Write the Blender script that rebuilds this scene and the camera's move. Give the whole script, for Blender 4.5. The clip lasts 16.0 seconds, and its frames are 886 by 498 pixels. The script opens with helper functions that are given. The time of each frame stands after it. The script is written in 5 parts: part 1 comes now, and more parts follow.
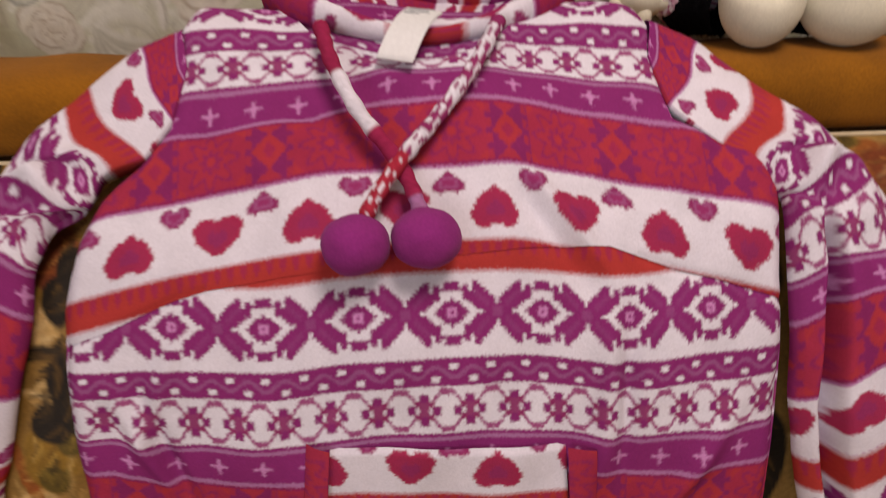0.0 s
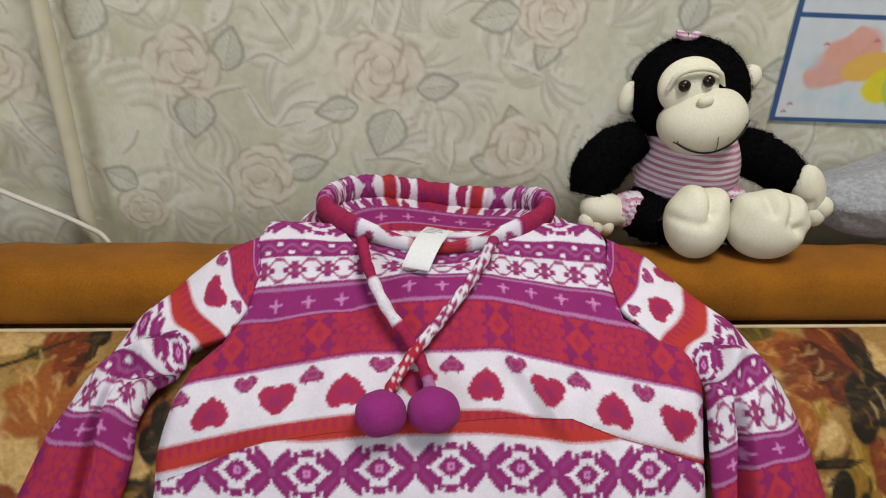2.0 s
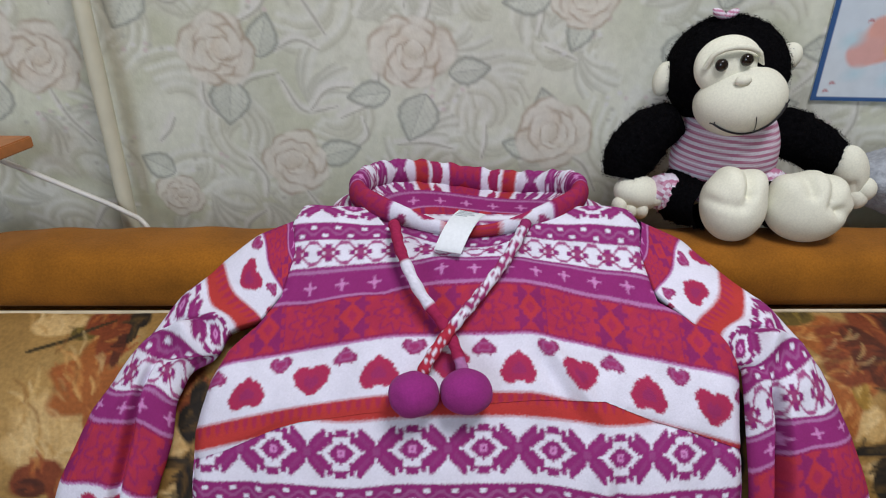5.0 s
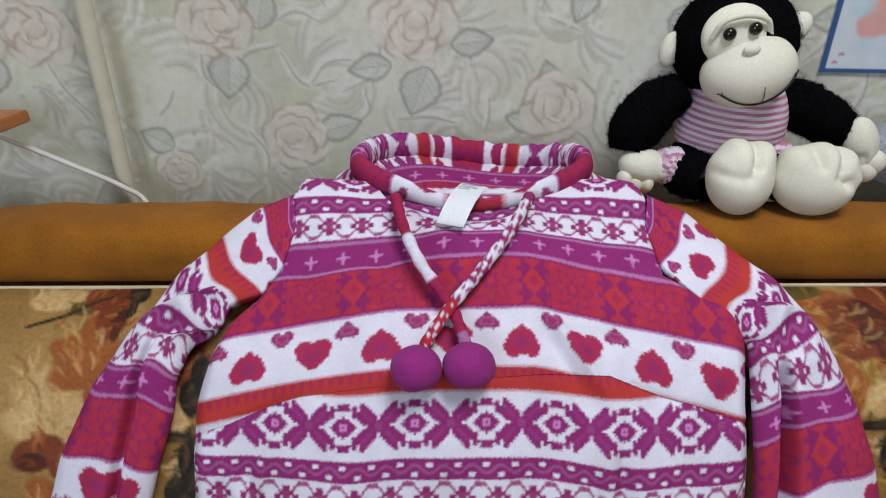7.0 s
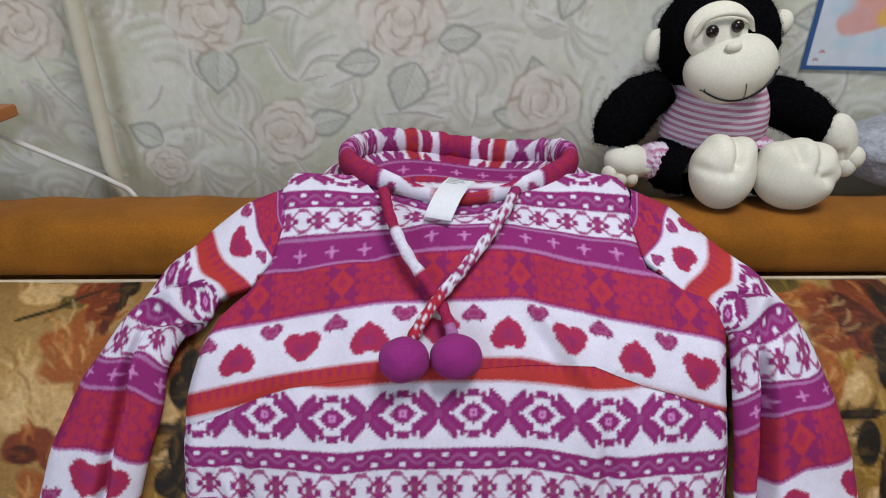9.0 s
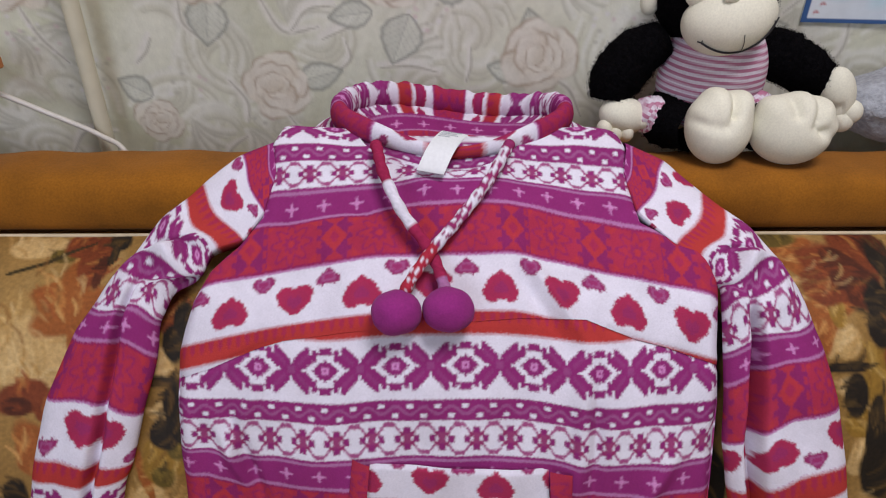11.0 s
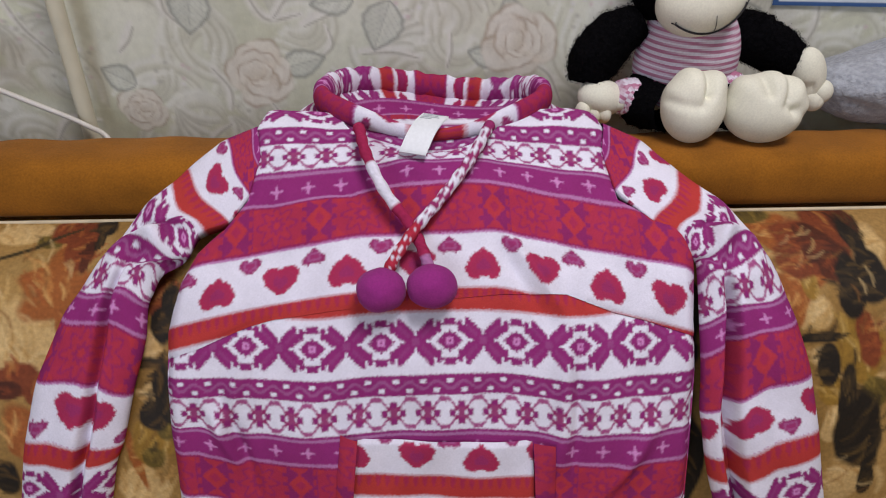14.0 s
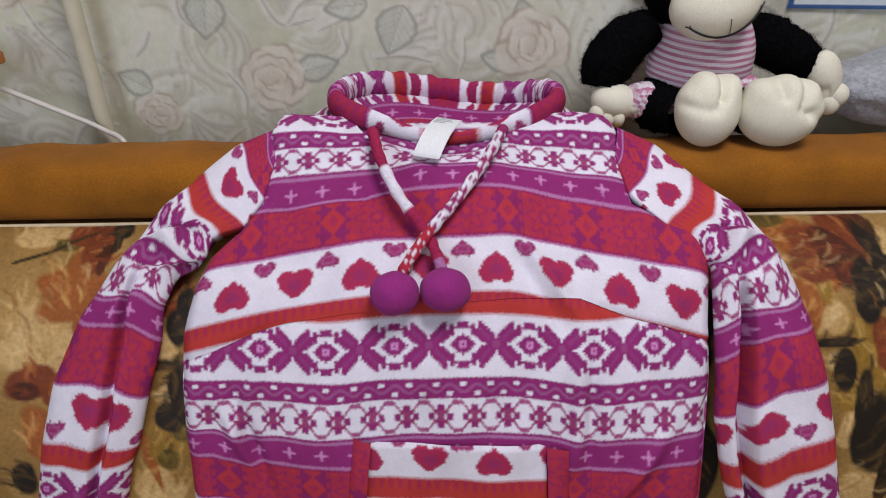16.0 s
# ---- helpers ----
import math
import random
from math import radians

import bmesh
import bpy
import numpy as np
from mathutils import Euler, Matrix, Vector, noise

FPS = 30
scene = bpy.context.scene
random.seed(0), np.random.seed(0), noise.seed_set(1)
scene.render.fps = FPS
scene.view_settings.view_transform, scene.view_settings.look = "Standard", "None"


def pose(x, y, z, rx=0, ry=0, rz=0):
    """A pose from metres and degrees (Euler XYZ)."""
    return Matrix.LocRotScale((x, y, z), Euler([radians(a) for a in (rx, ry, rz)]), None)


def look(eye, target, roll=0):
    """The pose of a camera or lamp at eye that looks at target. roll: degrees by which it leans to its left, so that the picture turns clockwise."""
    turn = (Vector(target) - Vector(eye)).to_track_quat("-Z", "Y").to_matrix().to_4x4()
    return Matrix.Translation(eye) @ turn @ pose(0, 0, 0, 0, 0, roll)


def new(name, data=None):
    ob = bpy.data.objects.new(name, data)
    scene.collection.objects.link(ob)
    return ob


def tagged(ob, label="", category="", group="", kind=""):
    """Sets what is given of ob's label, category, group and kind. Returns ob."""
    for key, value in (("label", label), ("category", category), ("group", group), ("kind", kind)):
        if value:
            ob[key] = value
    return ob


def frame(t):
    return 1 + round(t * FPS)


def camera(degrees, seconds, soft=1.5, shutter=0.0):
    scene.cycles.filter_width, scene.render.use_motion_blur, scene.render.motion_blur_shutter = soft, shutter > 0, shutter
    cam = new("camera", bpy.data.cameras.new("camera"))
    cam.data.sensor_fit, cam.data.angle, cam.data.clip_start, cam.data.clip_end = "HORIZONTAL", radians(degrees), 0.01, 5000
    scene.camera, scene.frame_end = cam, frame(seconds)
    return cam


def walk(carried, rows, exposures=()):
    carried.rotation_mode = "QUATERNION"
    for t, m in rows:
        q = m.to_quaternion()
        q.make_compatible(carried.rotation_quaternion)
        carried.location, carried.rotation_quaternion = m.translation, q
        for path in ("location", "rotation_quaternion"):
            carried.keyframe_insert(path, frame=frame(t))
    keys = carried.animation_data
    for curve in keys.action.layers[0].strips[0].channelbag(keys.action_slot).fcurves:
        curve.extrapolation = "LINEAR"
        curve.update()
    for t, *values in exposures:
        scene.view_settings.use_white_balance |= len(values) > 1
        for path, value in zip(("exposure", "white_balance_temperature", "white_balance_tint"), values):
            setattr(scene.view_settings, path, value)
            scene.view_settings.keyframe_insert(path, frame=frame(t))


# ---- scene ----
cam = camera(66.1, 16.0, 1.1, 0.5)
PATH = [
    (0, (-0.009, -0.467, 1.034), (0.136, 1.162, -0.118), 0.3),
    (0.5, (-0.027, -0.492, 1.105), (0.113, 1.128, -0.06), 2.0),
    (1, (-0.033, -0.519, 1.135), (0.108, 1.123, 0.002), 2.5),
    (1.5, (-0.028, -0.545, 1.174), (0.133, 1.206, 0.222), 2.2),
    (2, (-0.02, -0.569, 1.181), (0.115, 1.211, 0.279), 2.1),
    (2.5, (-0.015, -0.57, 1.177), (0.067, 1.203, 0.255), 1.1),
    (3, (-0.02, -0.571, 1.178), (0.031, 1.198, 0.247), 1.1),
    (3.5, (-0.017, -0.574, 1.18), (0.034, 1.207, 0.273), 0.6),
    (4, (-0.021, -0.573, 1.178), (0.03, 1.202, 0.259), 0.7),
    (6.5, (-0.019, -0.572, 1.172), (0.009, 1.188, 0.222), 0.3),
    (7, (-0.02, -0.569, 1.164), (0.014, 1.175, 0.187), 0.4),
    (7.5, (-0.019, -0.569, 1.166), (0.03, 1.163, 0.167), 0.4),
    (8, (-0.023, -0.572, 1.171), (0.033, 1.166, 0.184), 1.0),
    (8.5, (-0.021, -0.577, 1.168), (0.043, 1.167, 0.192), 0.9),
    (11, (-0.014, -0.581, 1.156), (0.059, 1.103, 0.079), 1.1),
    (11.5, (-0.014, -0.587, 1.144), (0.096, 1.086, 0.053), 1.9),
    (12, (-0.017, -0.591, 1.143), (0.085, 1.061, 0.021), 1.6),
    (12.5, (-0.017, -0.593, 1.144), (0.096, 1.064, 0.029), 1.9),
    (13, (-0.014, -0.595, 1.148), (0.096, 1.067, 0.04), 1.5),
    (13.5, (-0.013, -0.598, 1.148), (0.096, 1.069, 0.05), 1.1),
    (14, (-0.011, -0.602, 1.149), (0.1, 1.075, 0.064), 0.9),
    (14.5, (-0.01, -0.605, 1.149), (0.092, 1.073, 0.066), 0.7),
    (15, (-0.013, -0.608, 1.15), (0.083, 1.077, 0.077), 0.9),
    (15.5, (-0.012, -0.604, 1.15), (0.071, 1.081, 0.075), 0.5),
    (16, (-0.013, -0.603, 1.15), (0.065, 1.081, 0.073), 0.4),
]
# seconds, stops, kelvin, tint: the clip's camera settles its exposure and white balance as it draws back
LIGHTING = [(0.0, -0.3, 7700, 27), (1.0, -0.25, 7600, 17), (1.5, -0.15, 7000, 12), (2.5, -0.1, 6500, 10), (3.5, -0.1, 5950, 12), (8.5, -0.12, 5850, 13), (11.0, -0.15, 6150, 20), (16.0, -0.15, 6150, 18)]
walk(cam, [(t, look(eye, target, roll)) for t, eye, target, roll in PATH], LIGHTING)

# ---- world and light ----
world = bpy.data.worlds.new("world")
scene.world = world
world.use_nodes = True
_n = world.node_tree.nodes
_sky = _n.new("ShaderNodeTexSky")
_sky.sky_type, _sky.sun_disc = "NISHITA", False
_sky.sun_elevation, _sky.sun_rotation = radians(35), radians(150)
world.node_tree.links.new(_sky.outputs[0], _n["Background"].inputs[0])
_n["Background"].inputs[1].default_value = 0.1


def area_lamp(name, m, sx, sy, watts, colour):
    d = bpy.data.lights.new(name, "AREA")
    d.shape, d.size, d.size_y, d.energy, d.color = "RECTANGLE", sx, sy, watts, colour
    ob = new(name, d)
    ob.matrix_world = m
    return ob


area_lamp("window_light", look((-1.25, -2.66, 1.6), (0.0, 0.1, 0.8)), 1.1, 1.35, 24.0, (0.80, 0.89, 1.0))
area_lamp("ceiling_lamp_light", look((0.34, -0.62, 2.42), (0.24, -0.4, 0)), 0.55, 0.55, 24.4, (1.0, 0.97, 0.96))

# ---- materials ----


def mat(name, colour=None, rough=0.8, attr="", noise_scale=60.0, noise_amt=0.12, bump=0.3, bump_scale=400.0, bump_dist=0.001,
        metal=0.0, sheen=0.0, spec=0.5, mottle=0.0, mottle_scale=8.0, coat=0.0):
    """A surface: colour or printed colours, a fine grain and a broad mottle, with bump."""
    m = bpy.data.materials.new(name)
    m.use_nodes = True
    t = m.node_tree
    b = t.nodes["Principled BSDF"]
    co = t.nodes.new("ShaderNodeTexCoord")
    if attr:
        base = t.nodes.new("ShaderNodeAttribute")
        base.attribute_name = attr
        out = base.outputs["Color"]
    else:
        base = t.nodes.new("ShaderNodeRGB")
        base.outputs[0].default_value = (*colour, 1)
        out = base.outputs[0]
    for scale, amt, det in ((noise_scale, noise_amt, 4), (mottle_scale, mottle, 3)):
        if amt <= 0:
            continue
        nz = t.nodes.new("ShaderNodeTexNoise")
        nz.inputs["Scale"].default_value, nz.inputs["Detail"].default_value = scale, det
        t.links.new(co.outputs["Object"], nz.inputs["Vector"])
        mr = t.nodes.new("ShaderNodeMapRange")
        mr.inputs["From Min"].default_value, mr.inputs["From Max"].default_value = 0.3, 0.7
        mr.inputs["To Min"].default_value, mr.inputs["To Max"].default_value = 1 - amt, 1 + amt
        t.links.new(nz.outputs["Fac"], mr.inputs["Value"])
        mx = t.nodes.new("ShaderNodeVectorMath")
        mx.operation = "SCALE"
        t.links.new(out, mx.inputs[0])
        t.links.new(mr.outputs[0], mx.inputs["Scale"])
        out = mx.outputs[0]
    t.links.new(out, b.inputs["Base Color"])
    b.inputs["Roughness"].default_value, b.inputs["Metallic"].default_value = rough, metal
    b.inputs["Sheen Weight"].default_value, b.inputs["Sheen Roughness"].default_value = sheen, 0.6
    b.inputs["Specular IOR Level"].default_value = spec
    b.inputs["Coat Weight"].default_value = coat
    if bump > 0:
        nz = t.nodes.new("ShaderNodeTexNoise")
        nz.inputs["Scale"].default_value, nz.inputs["Detail"].default_value = bump_scale, 3
        t.links.new(co.outputs["Object"], nz.inputs["Vector"])
        bp = t.nodes.new("ShaderNodeBump")
        bp.inputs["Strength"].default_value, bp.inputs["Distance"].default_value = bump, bump_dist
        t.links.new(nz.outputs["Fac"], bp.inputs["Height"])
        t.links.new(bp.outputs[0], b.inputs["Normal"])
    return m


FLEECE = mat("printed_fleece", rough=0.95, attr="dye", noise_scale=500, noise_amt=0.03, bump=0.22, bump_scale=550, bump_dist=0.0015, sheen=0.0, spec=0.06, mottle=0.06, mottle_scale=40)
POMPOM = mat("magenta_fleece", (0.27, 0.026, 0.18), 0.95, noise_scale=500, noise_amt=0.08, bump=0.35, bump_scale=600, bump_dist=0.0012, sheen=0.05, spec=0.1, mottle=0.06, mottle_scale=60)
TAGMAT = mat("white_satin", (0.72, 0.74, 0.74), 0.45, noise_scale=300, noise_amt=0.04, bump=0.15, bump_scale=900, bump_dist=0.0004)
TAGINK = mat("grey_ink", (0.42, 0.44, 0.46), 0.6, noise_amt=0.05)
WALLPAPER = mat("flowered_wallpaper", rough=0.62, attr="dye", noise_scale=90, noise_amt=0.05, bump=0.35, bump_scale=260, bump_dist=0.0012, mottle=0.06, mottle_scale=7)
PLAINPAPER = mat("plain_wallpaper", (0.47, 0.45, 0.36), 0.7, noise_scale=30, noise_amt=0.06, bump=0.25, bump_scale=260, mottle=0.08, mottle_scale=5)
UPHOLSTERY = mat("painted_flower_upholstery", rough=0.72, attr="dye", noise_scale=240, noise_amt=0.14, bump=0.5, bump_scale=130, bump_dist=0.0016, mottle=0.10, mottle_scale=30, spec=0.3)
VELOUR = mat("ginger_velour", (0.27, 0.100, 0.006), 0.85, noise_scale=420, noise_amt=0.14, bump=0.4, bump_scale=900, bump_dist=0.0008, sheen=0.04, spec=0.15, mottle=0.16, mottle_scale=22)
PIPEMAT = mat("cream_gloss_paint", (0.60, 0.57, 0.42), 0.35, noise_scale=40, noise_amt=0.05, bump=0.15, bump_scale=60, bump_dist=0.001, mottle=0.06, mottle_scale=12)
CABLEMAT = mat("white_plastic", (0.66, 0.63, 0.55), 0.4, noise_amt=0.05, bump=0.05)
WOOD = mat("orange_veneer", (0.42, 0.16, 0.045), 0.42, noise_scale=50, noise_amt=0.2, bump=0.1, bump_scale=90, mottle=0.12, mottle_scale=10)
FLOORMAT = mat("brown_floorboard", (0.22, 0.11, 0.05), 0.45, noise_scale=20, noise_amt=0.15, bump=0.1, bump_scale=50, mottle=0.1)
CEILMAT = mat("white_ceiling_paint", (0.78, 0.77, 0.74), 0.9, noise_scale=20, noise_amt=0.03, bump=0.1, bump_scale=80)
PAPER = mat("printed_paper", rough=0.5, attr="dye", noise_scale=60, noise_amt=0.04, bump=0.08, bump_scale=60)
FUR = mat("black_plush_fur", (0.0028, 0.0026, 0.003), 1.0, noise_scale=240, noise_amt=0.5, bump=0.8, bump_scale=330, bump_dist=0.003, sheen=0.0, spec=0.03)
SKIN = mat("cream_plush", (0.72, 0.70, 0.555), 0.95, noise_scale=500, noise_amt=0.06, bump=0.25, bump_scale=700, bump_dist=0.0008, sheen=0.05, spec=0.1, mottle=0.05, mottle_scale=20)
STRIPES = mat("pink_striped_jersey", rough=0.9, attr="dye", noise_scale=500, noise_amt=0.08, bump=0.3, bump_scale=700, bump_dist=0.0008, spec=0.2)
EYEMAT = mat("glossy_brown_plastic", (0.012, 0.007, 0.005), 0.12, noise_amt=0.0, bump=0.0)
THREAD = mat("black_thread", (0.012, 0.01, 0.01), 0.8, noise_amt=0.1, bump=0.0)
GREYPLUSH = mat("grey_plush", (0.33, 0.345, 0.365), 0.95, noise_scale=160, noise_amt=0.22, bump=0.8, bump_scale=300, bump_dist=0.003, sheen=0.15, spec=0.1, mottle=0.12, mottle_scale=25)

# ---- small builders ----


def link(name, me, parent=None, label=""):
    ob = new(name, me)
    if parent is not None:
        ob.parent = parent
    if label:
        ob["label"] = label
    return ob


def part(name, bm, material, parent=None, label="", smooth=True):
    me = bpy.data.meshes.new(name)
    bm.to_mesh(me)
    bm.free()
    for m in material if isinstance(material, (list, tuple)) else (material,):
        me.materials.append(m)
    if smooth:
        me.polygons.foreach_set("use_smooth", [True] * len(me.polygons))
    return link(name, me, parent, label)


def sheet(name, X, material, colours=None, keep=None, parent=None, label="", close=False, smooth=True):
    """A sheet of quads through the grid X (rows, columns, 3); colours: one for each quad, blended between them; keep: which quads stay."""
    nr, nc = X.shape[:2]
    r, c = np.meshgrid(np.arange(nr - 1), np.arange(nc if close else nc - 1), indexing="ij")
    c2 = (c + 1) % nc
    F = np.stack([r * nc + c, (r + 1) * nc + c, (r + 1) * nc + c2, r * nc + c2], -1).reshape(-1, 4)
    if keep is not None:
        F = F[keep.reshape(-1)]
    used, inv = np.unique(F, return_inverse=True)
    V = X.reshape(-1, 3)[used]
    F = inv.reshape(-1, 4)
    me = bpy.data.meshes.new(name)
    me.from_pydata(V.tolist(), [], F.tolist())
    me.materials.append(material)
    if colours is not None:
        C = np.concatenate([colours, colours[-1:]], 0)
        C = C if close else np.concatenate([C, C[:, -1:]], 1)
        C = C.reshape(-1, 3)[used]
        at = me.color_attributes.new("dye", "FLOAT_COLOR", "POINT")
        rgba = np.ones((len(V), 4), np.float32)
        rgba[:, :3] = C
        at.data.foreach_set("color", rgba.ravel())
    if smooth:
        me.polygons.foreach_set("use_smooth", [True] * len(F))
    me.update()
    return link(name, me, parent, label)


def box_bm(x0, y0, z0, x1, y1, z1, bevel=0.0, seg=2):
    bm = bmesh.new()
    bmesh.ops.create_cube(bm, size=1)
    for v in bm.verts:
        v.co = Vector(((x0 + x1) / 2 + v.co.x * (x1 - x0), (y0 + y1) / 2 + v.co.y * (y1 - y0), (z0 + z1) / 2 + v.co.z * (z1 - z0)))
    if bevel:
        bmesh.ops.bevel(bm, geom=bm.edges[:], offset=bevel, segments=seg, affect="EDGES", profile=0.5)
    return bm


def tube_grid(path, radius, n=14):
    """Rings round a path; radius may be a list."""
    P_ = np.array(path, float)
    T = np.gradient(P_, axis=0)
    T /= np.linalg.norm(T, axis=1)[:, None]
    up = np.array([0.05, -0.5, 0.86])
    A = np.cross(T, up)
    A /= np.linalg.norm(A, axis=1)[:, None]
    B = np.cross(A, T)
    a = np.linspace(0, 2 * np.pi, n, endpoint=False)
    R = np.broadcast_to(np.asarray(radius, float), (len(P_),))
    return P_[:, None] + R[:, None, None] * (np.cos(a)[None, :, None] * A[:, None] + np.sin(a)[None, :, None] * B[:, None])


def curve_through(pts, n):
    """A smooth path of n points through a few points."""
    pts = np.array(pts, float)
    pts = np.vstack([2 * pts[0] - pts[1], pts, 2 * pts[-1] - pts[-2]])
    out = []
    m = len(pts) - 3
    for q in np.linspace(0, m - 1e-6, n):
        i, t = int(q), q - int(q)
        a, b, c, d = pts[i:i + 4]
        out.append(0.5 * (2 * b + (c - a) * t + (2 * a - 5 * b + 4 * c - d) * t * t + (3 * b - a - 3 * c + d) * t ** 3))
    return np.array(out)


# ---- painting of printed surfaces: a small canvas in metres ----
class Canvas:
    def __init__(self, x0, x1, z0, z1, step, colour):
        self.x = np.arange(x0, x1, step) + step / 2
        self.z = np.arange(z0, z1, step) + step / 2
        self.X, self.Z = np.meshgrid(self.x, self.z)
        self.img = np.ones(self.X.shape + (3,)) * np.array(colour)
        self.step = step

    def lay(self, a, colour):
        a = np.clip(a, 0, 1)[..., None]
        self.img[...] = self.img * (1 - a) + np.array(colour) * a

    def sub(self, cx, cz, r):
        """The part of the canvas within r of a point, sharing its paint."""
        i0, i1 = np.searchsorted(self.x, (cx - r, cx + r))
        j0, j1 = np.searchsorted(self.z, (cz - r, cz + r))
        o = Canvas(0, 2 * self.step, 0, 2 * self.step, self.step, (0, 0, 0))
        o.x, o.z, o.step = self.x[i0:i1], self.z[j0:j1], self.step
        o.X, o.Z, o.img = self.X[j0:j1, i0:i1], self.Z[j0:j1, i0:i1], self.img[j0:j1, i0:i1]
        return o

    def tint(self, a, k):
        self.img *= 1 + np.clip(a, 0, 1)[..., None] * (np.array(k) - 1)

    def local(self, cx, cz, turn):
        c, s = math.cos(radians(turn)), math.sin(radians(turn))
        dx, dz = self.X - cx, self.Z - cz
        return dx * c + dz * s, -dx * s + dz * c

    def wobble(self, freq, seed):
        rs = np.random.RandomState(seed)
        o = 0
        for k in range(6):
            a, ph, f = rs.uniform(0, 6.3), rs.uniform(0, 6.3), freq * rs.uniform(0.6, 1.7)
            o = o + np.sin(f * (self.X * math.cos(a) + self.Z * math.sin(a)) + ph + 1.3 * np.sin(0.6 * f * (self.X * math.sin(a) - self.Z * math.cos(a)) + ph * 2))
        return o / 6

    def blot(self, cx, cz, rx, rz, turn, colour, edge=0.25, rough=0.25, freq=90, seed=0, alpha=1.0):
        o = self.sub(cx, cz, 1.6 * max(rx, rz))
        if o.img.size:
            u, v = o.local(cx, cz, turn)
            d = np.hypot(u / rx, v / rz) + rough * o.wobble(freq, seed)
            o.lay(alpha * (1 - d) / edge, colour)

    def stroke(self, pts, width, colour, alpha=1.0, taper=True):
        fine = max(width, 1.2 * self.step)
        alpha, width = alpha * (width / fine) ** 0.7, fine
        span = sum(math.dist(p, q) for p, q in zip(pts, pts[1:]))
        n = int(min(300, max(14, 2.2 * span / width)))
        C = curve_through([(p[0], p[1], 0) for p in pts], n)
        mid, r = (C.min(0) + C.max(0)) / 2, (C.max(0) - C.min(0)).max() / 2 + 3 * width
        o = self.sub(mid[0], mid[1], r)
        if not o.img.size:
            return
        b = np.full(o.X.shape, 9.0)
        for i, p in enumerate(C):
            w = width * (0.45 + 0.55 * math.sin(math.pi * (i + 1) / (n + 2))) if taper else width
            b = np.minimum(b, np.hypot(o.X - p[0], o.Z - p[1]) / w)
        o.lay(alpha * (1.15 - b) / 0.5, colour)


# ---- room shell ----
WY = 0.275                                # face of the papered wall
PAPERC, ROSE, LEAF = (0.625, 0.628, 0.500), (0.590, 0.503, 0.388), (0.455, 0.465, 0.385)


def petal(cv, px, pz, q, wide, turn, col, ink):
    """One petal: pale at the lip, rosy towards its base, with fine lines and a soft drawn edge."""
    cv = cv.sub(px, pz, 1.6 * q * wide)
    if not cv.img.size:
        return
    u, v = cv.local(px, pz, turn)
    d = np.hypot(u / q, v / (q * wide)) + 0.05 * np.sin(4 * np.arctan2(v, u) + px * 90) + 0.02 * np.sin(9 * np.arctan2(v, u) + pz * 70)
    ins = np.clip((1 - d) / 0.14, 0, 1)
    lip = np.array((0.70, 0.660, 0.555))
    t = np.clip(0.5 + 0.62 * u / q, 0, 1)[..., None]
    mix = np.array(col) * (1 - t) + lip * t
    cv.img[...] = cv.img * (1 - 0.88 * ins[..., None]) + mix * 0.88 * ins[..., None]
    line = np.abs(np.mod(np.arctan2(v, u + 1.4 * q) * 6.5 + 0.4 * np.sin(9 * u / q), 1) - 0.5)
    cv.lay(0.30 * ins * (1 - line / 0.16) * np.clip(0.9 - u / q, 0, 1), np.array(col) * 0.80)
    cv.lay(0.80 * (1 - np.abs(d - 0.95) / 0.16) * np.clip(0.55 + 0.6 * np.sin(2.3 * np.arctan2(v, u) + px * 50), 0.15, 1), ink)


def rose(cv, cx, cz, r, seed, pale=0.0):
    rs = np.random.RandomState(seed)
    r = 0.80 * r
    col = np.array(ROSE) * (1 - pale) + np.array(PAPERC) * pale * np.array((1.0, 0.96, 0.92))
    ink = col * np.array((0.68, 0.62, 0.56))
    cv.blot(cx, cz - 0.15 * r, r * 1.3, r * 1.2, 0, np.array(PAPERC) * 0.90, 0.7, 0.25, 60, seed, 0.5)
    for ring, k, rr, wd in ((0.70, 6, 0.60, 1.15), (0.42, 5, 0.47, 1.2), (0.16, 3, 0.34, 1.15)):
        a0 = rs.uniform(0, 6.28)
        for i in range(k):
            a = a0 + 6.283 * i / k + rs.uniform(-0.3, 0.3)
            petal(cv, cx + ring * r * math.cos(a) * rs.uniform(0.85, 1.12), cz + 0.92 * ring * r * math.sin(a), r * rr * rs.uniform(0.8, 1.2), wd, math.degrees(a) + rs.uniform(-25, 25), (col + (np.array((0.63, 0.59, 0.45)) - col) * rs.uniform(0, 0.7)) * rs.uniform(0.94, 1.05), ink)


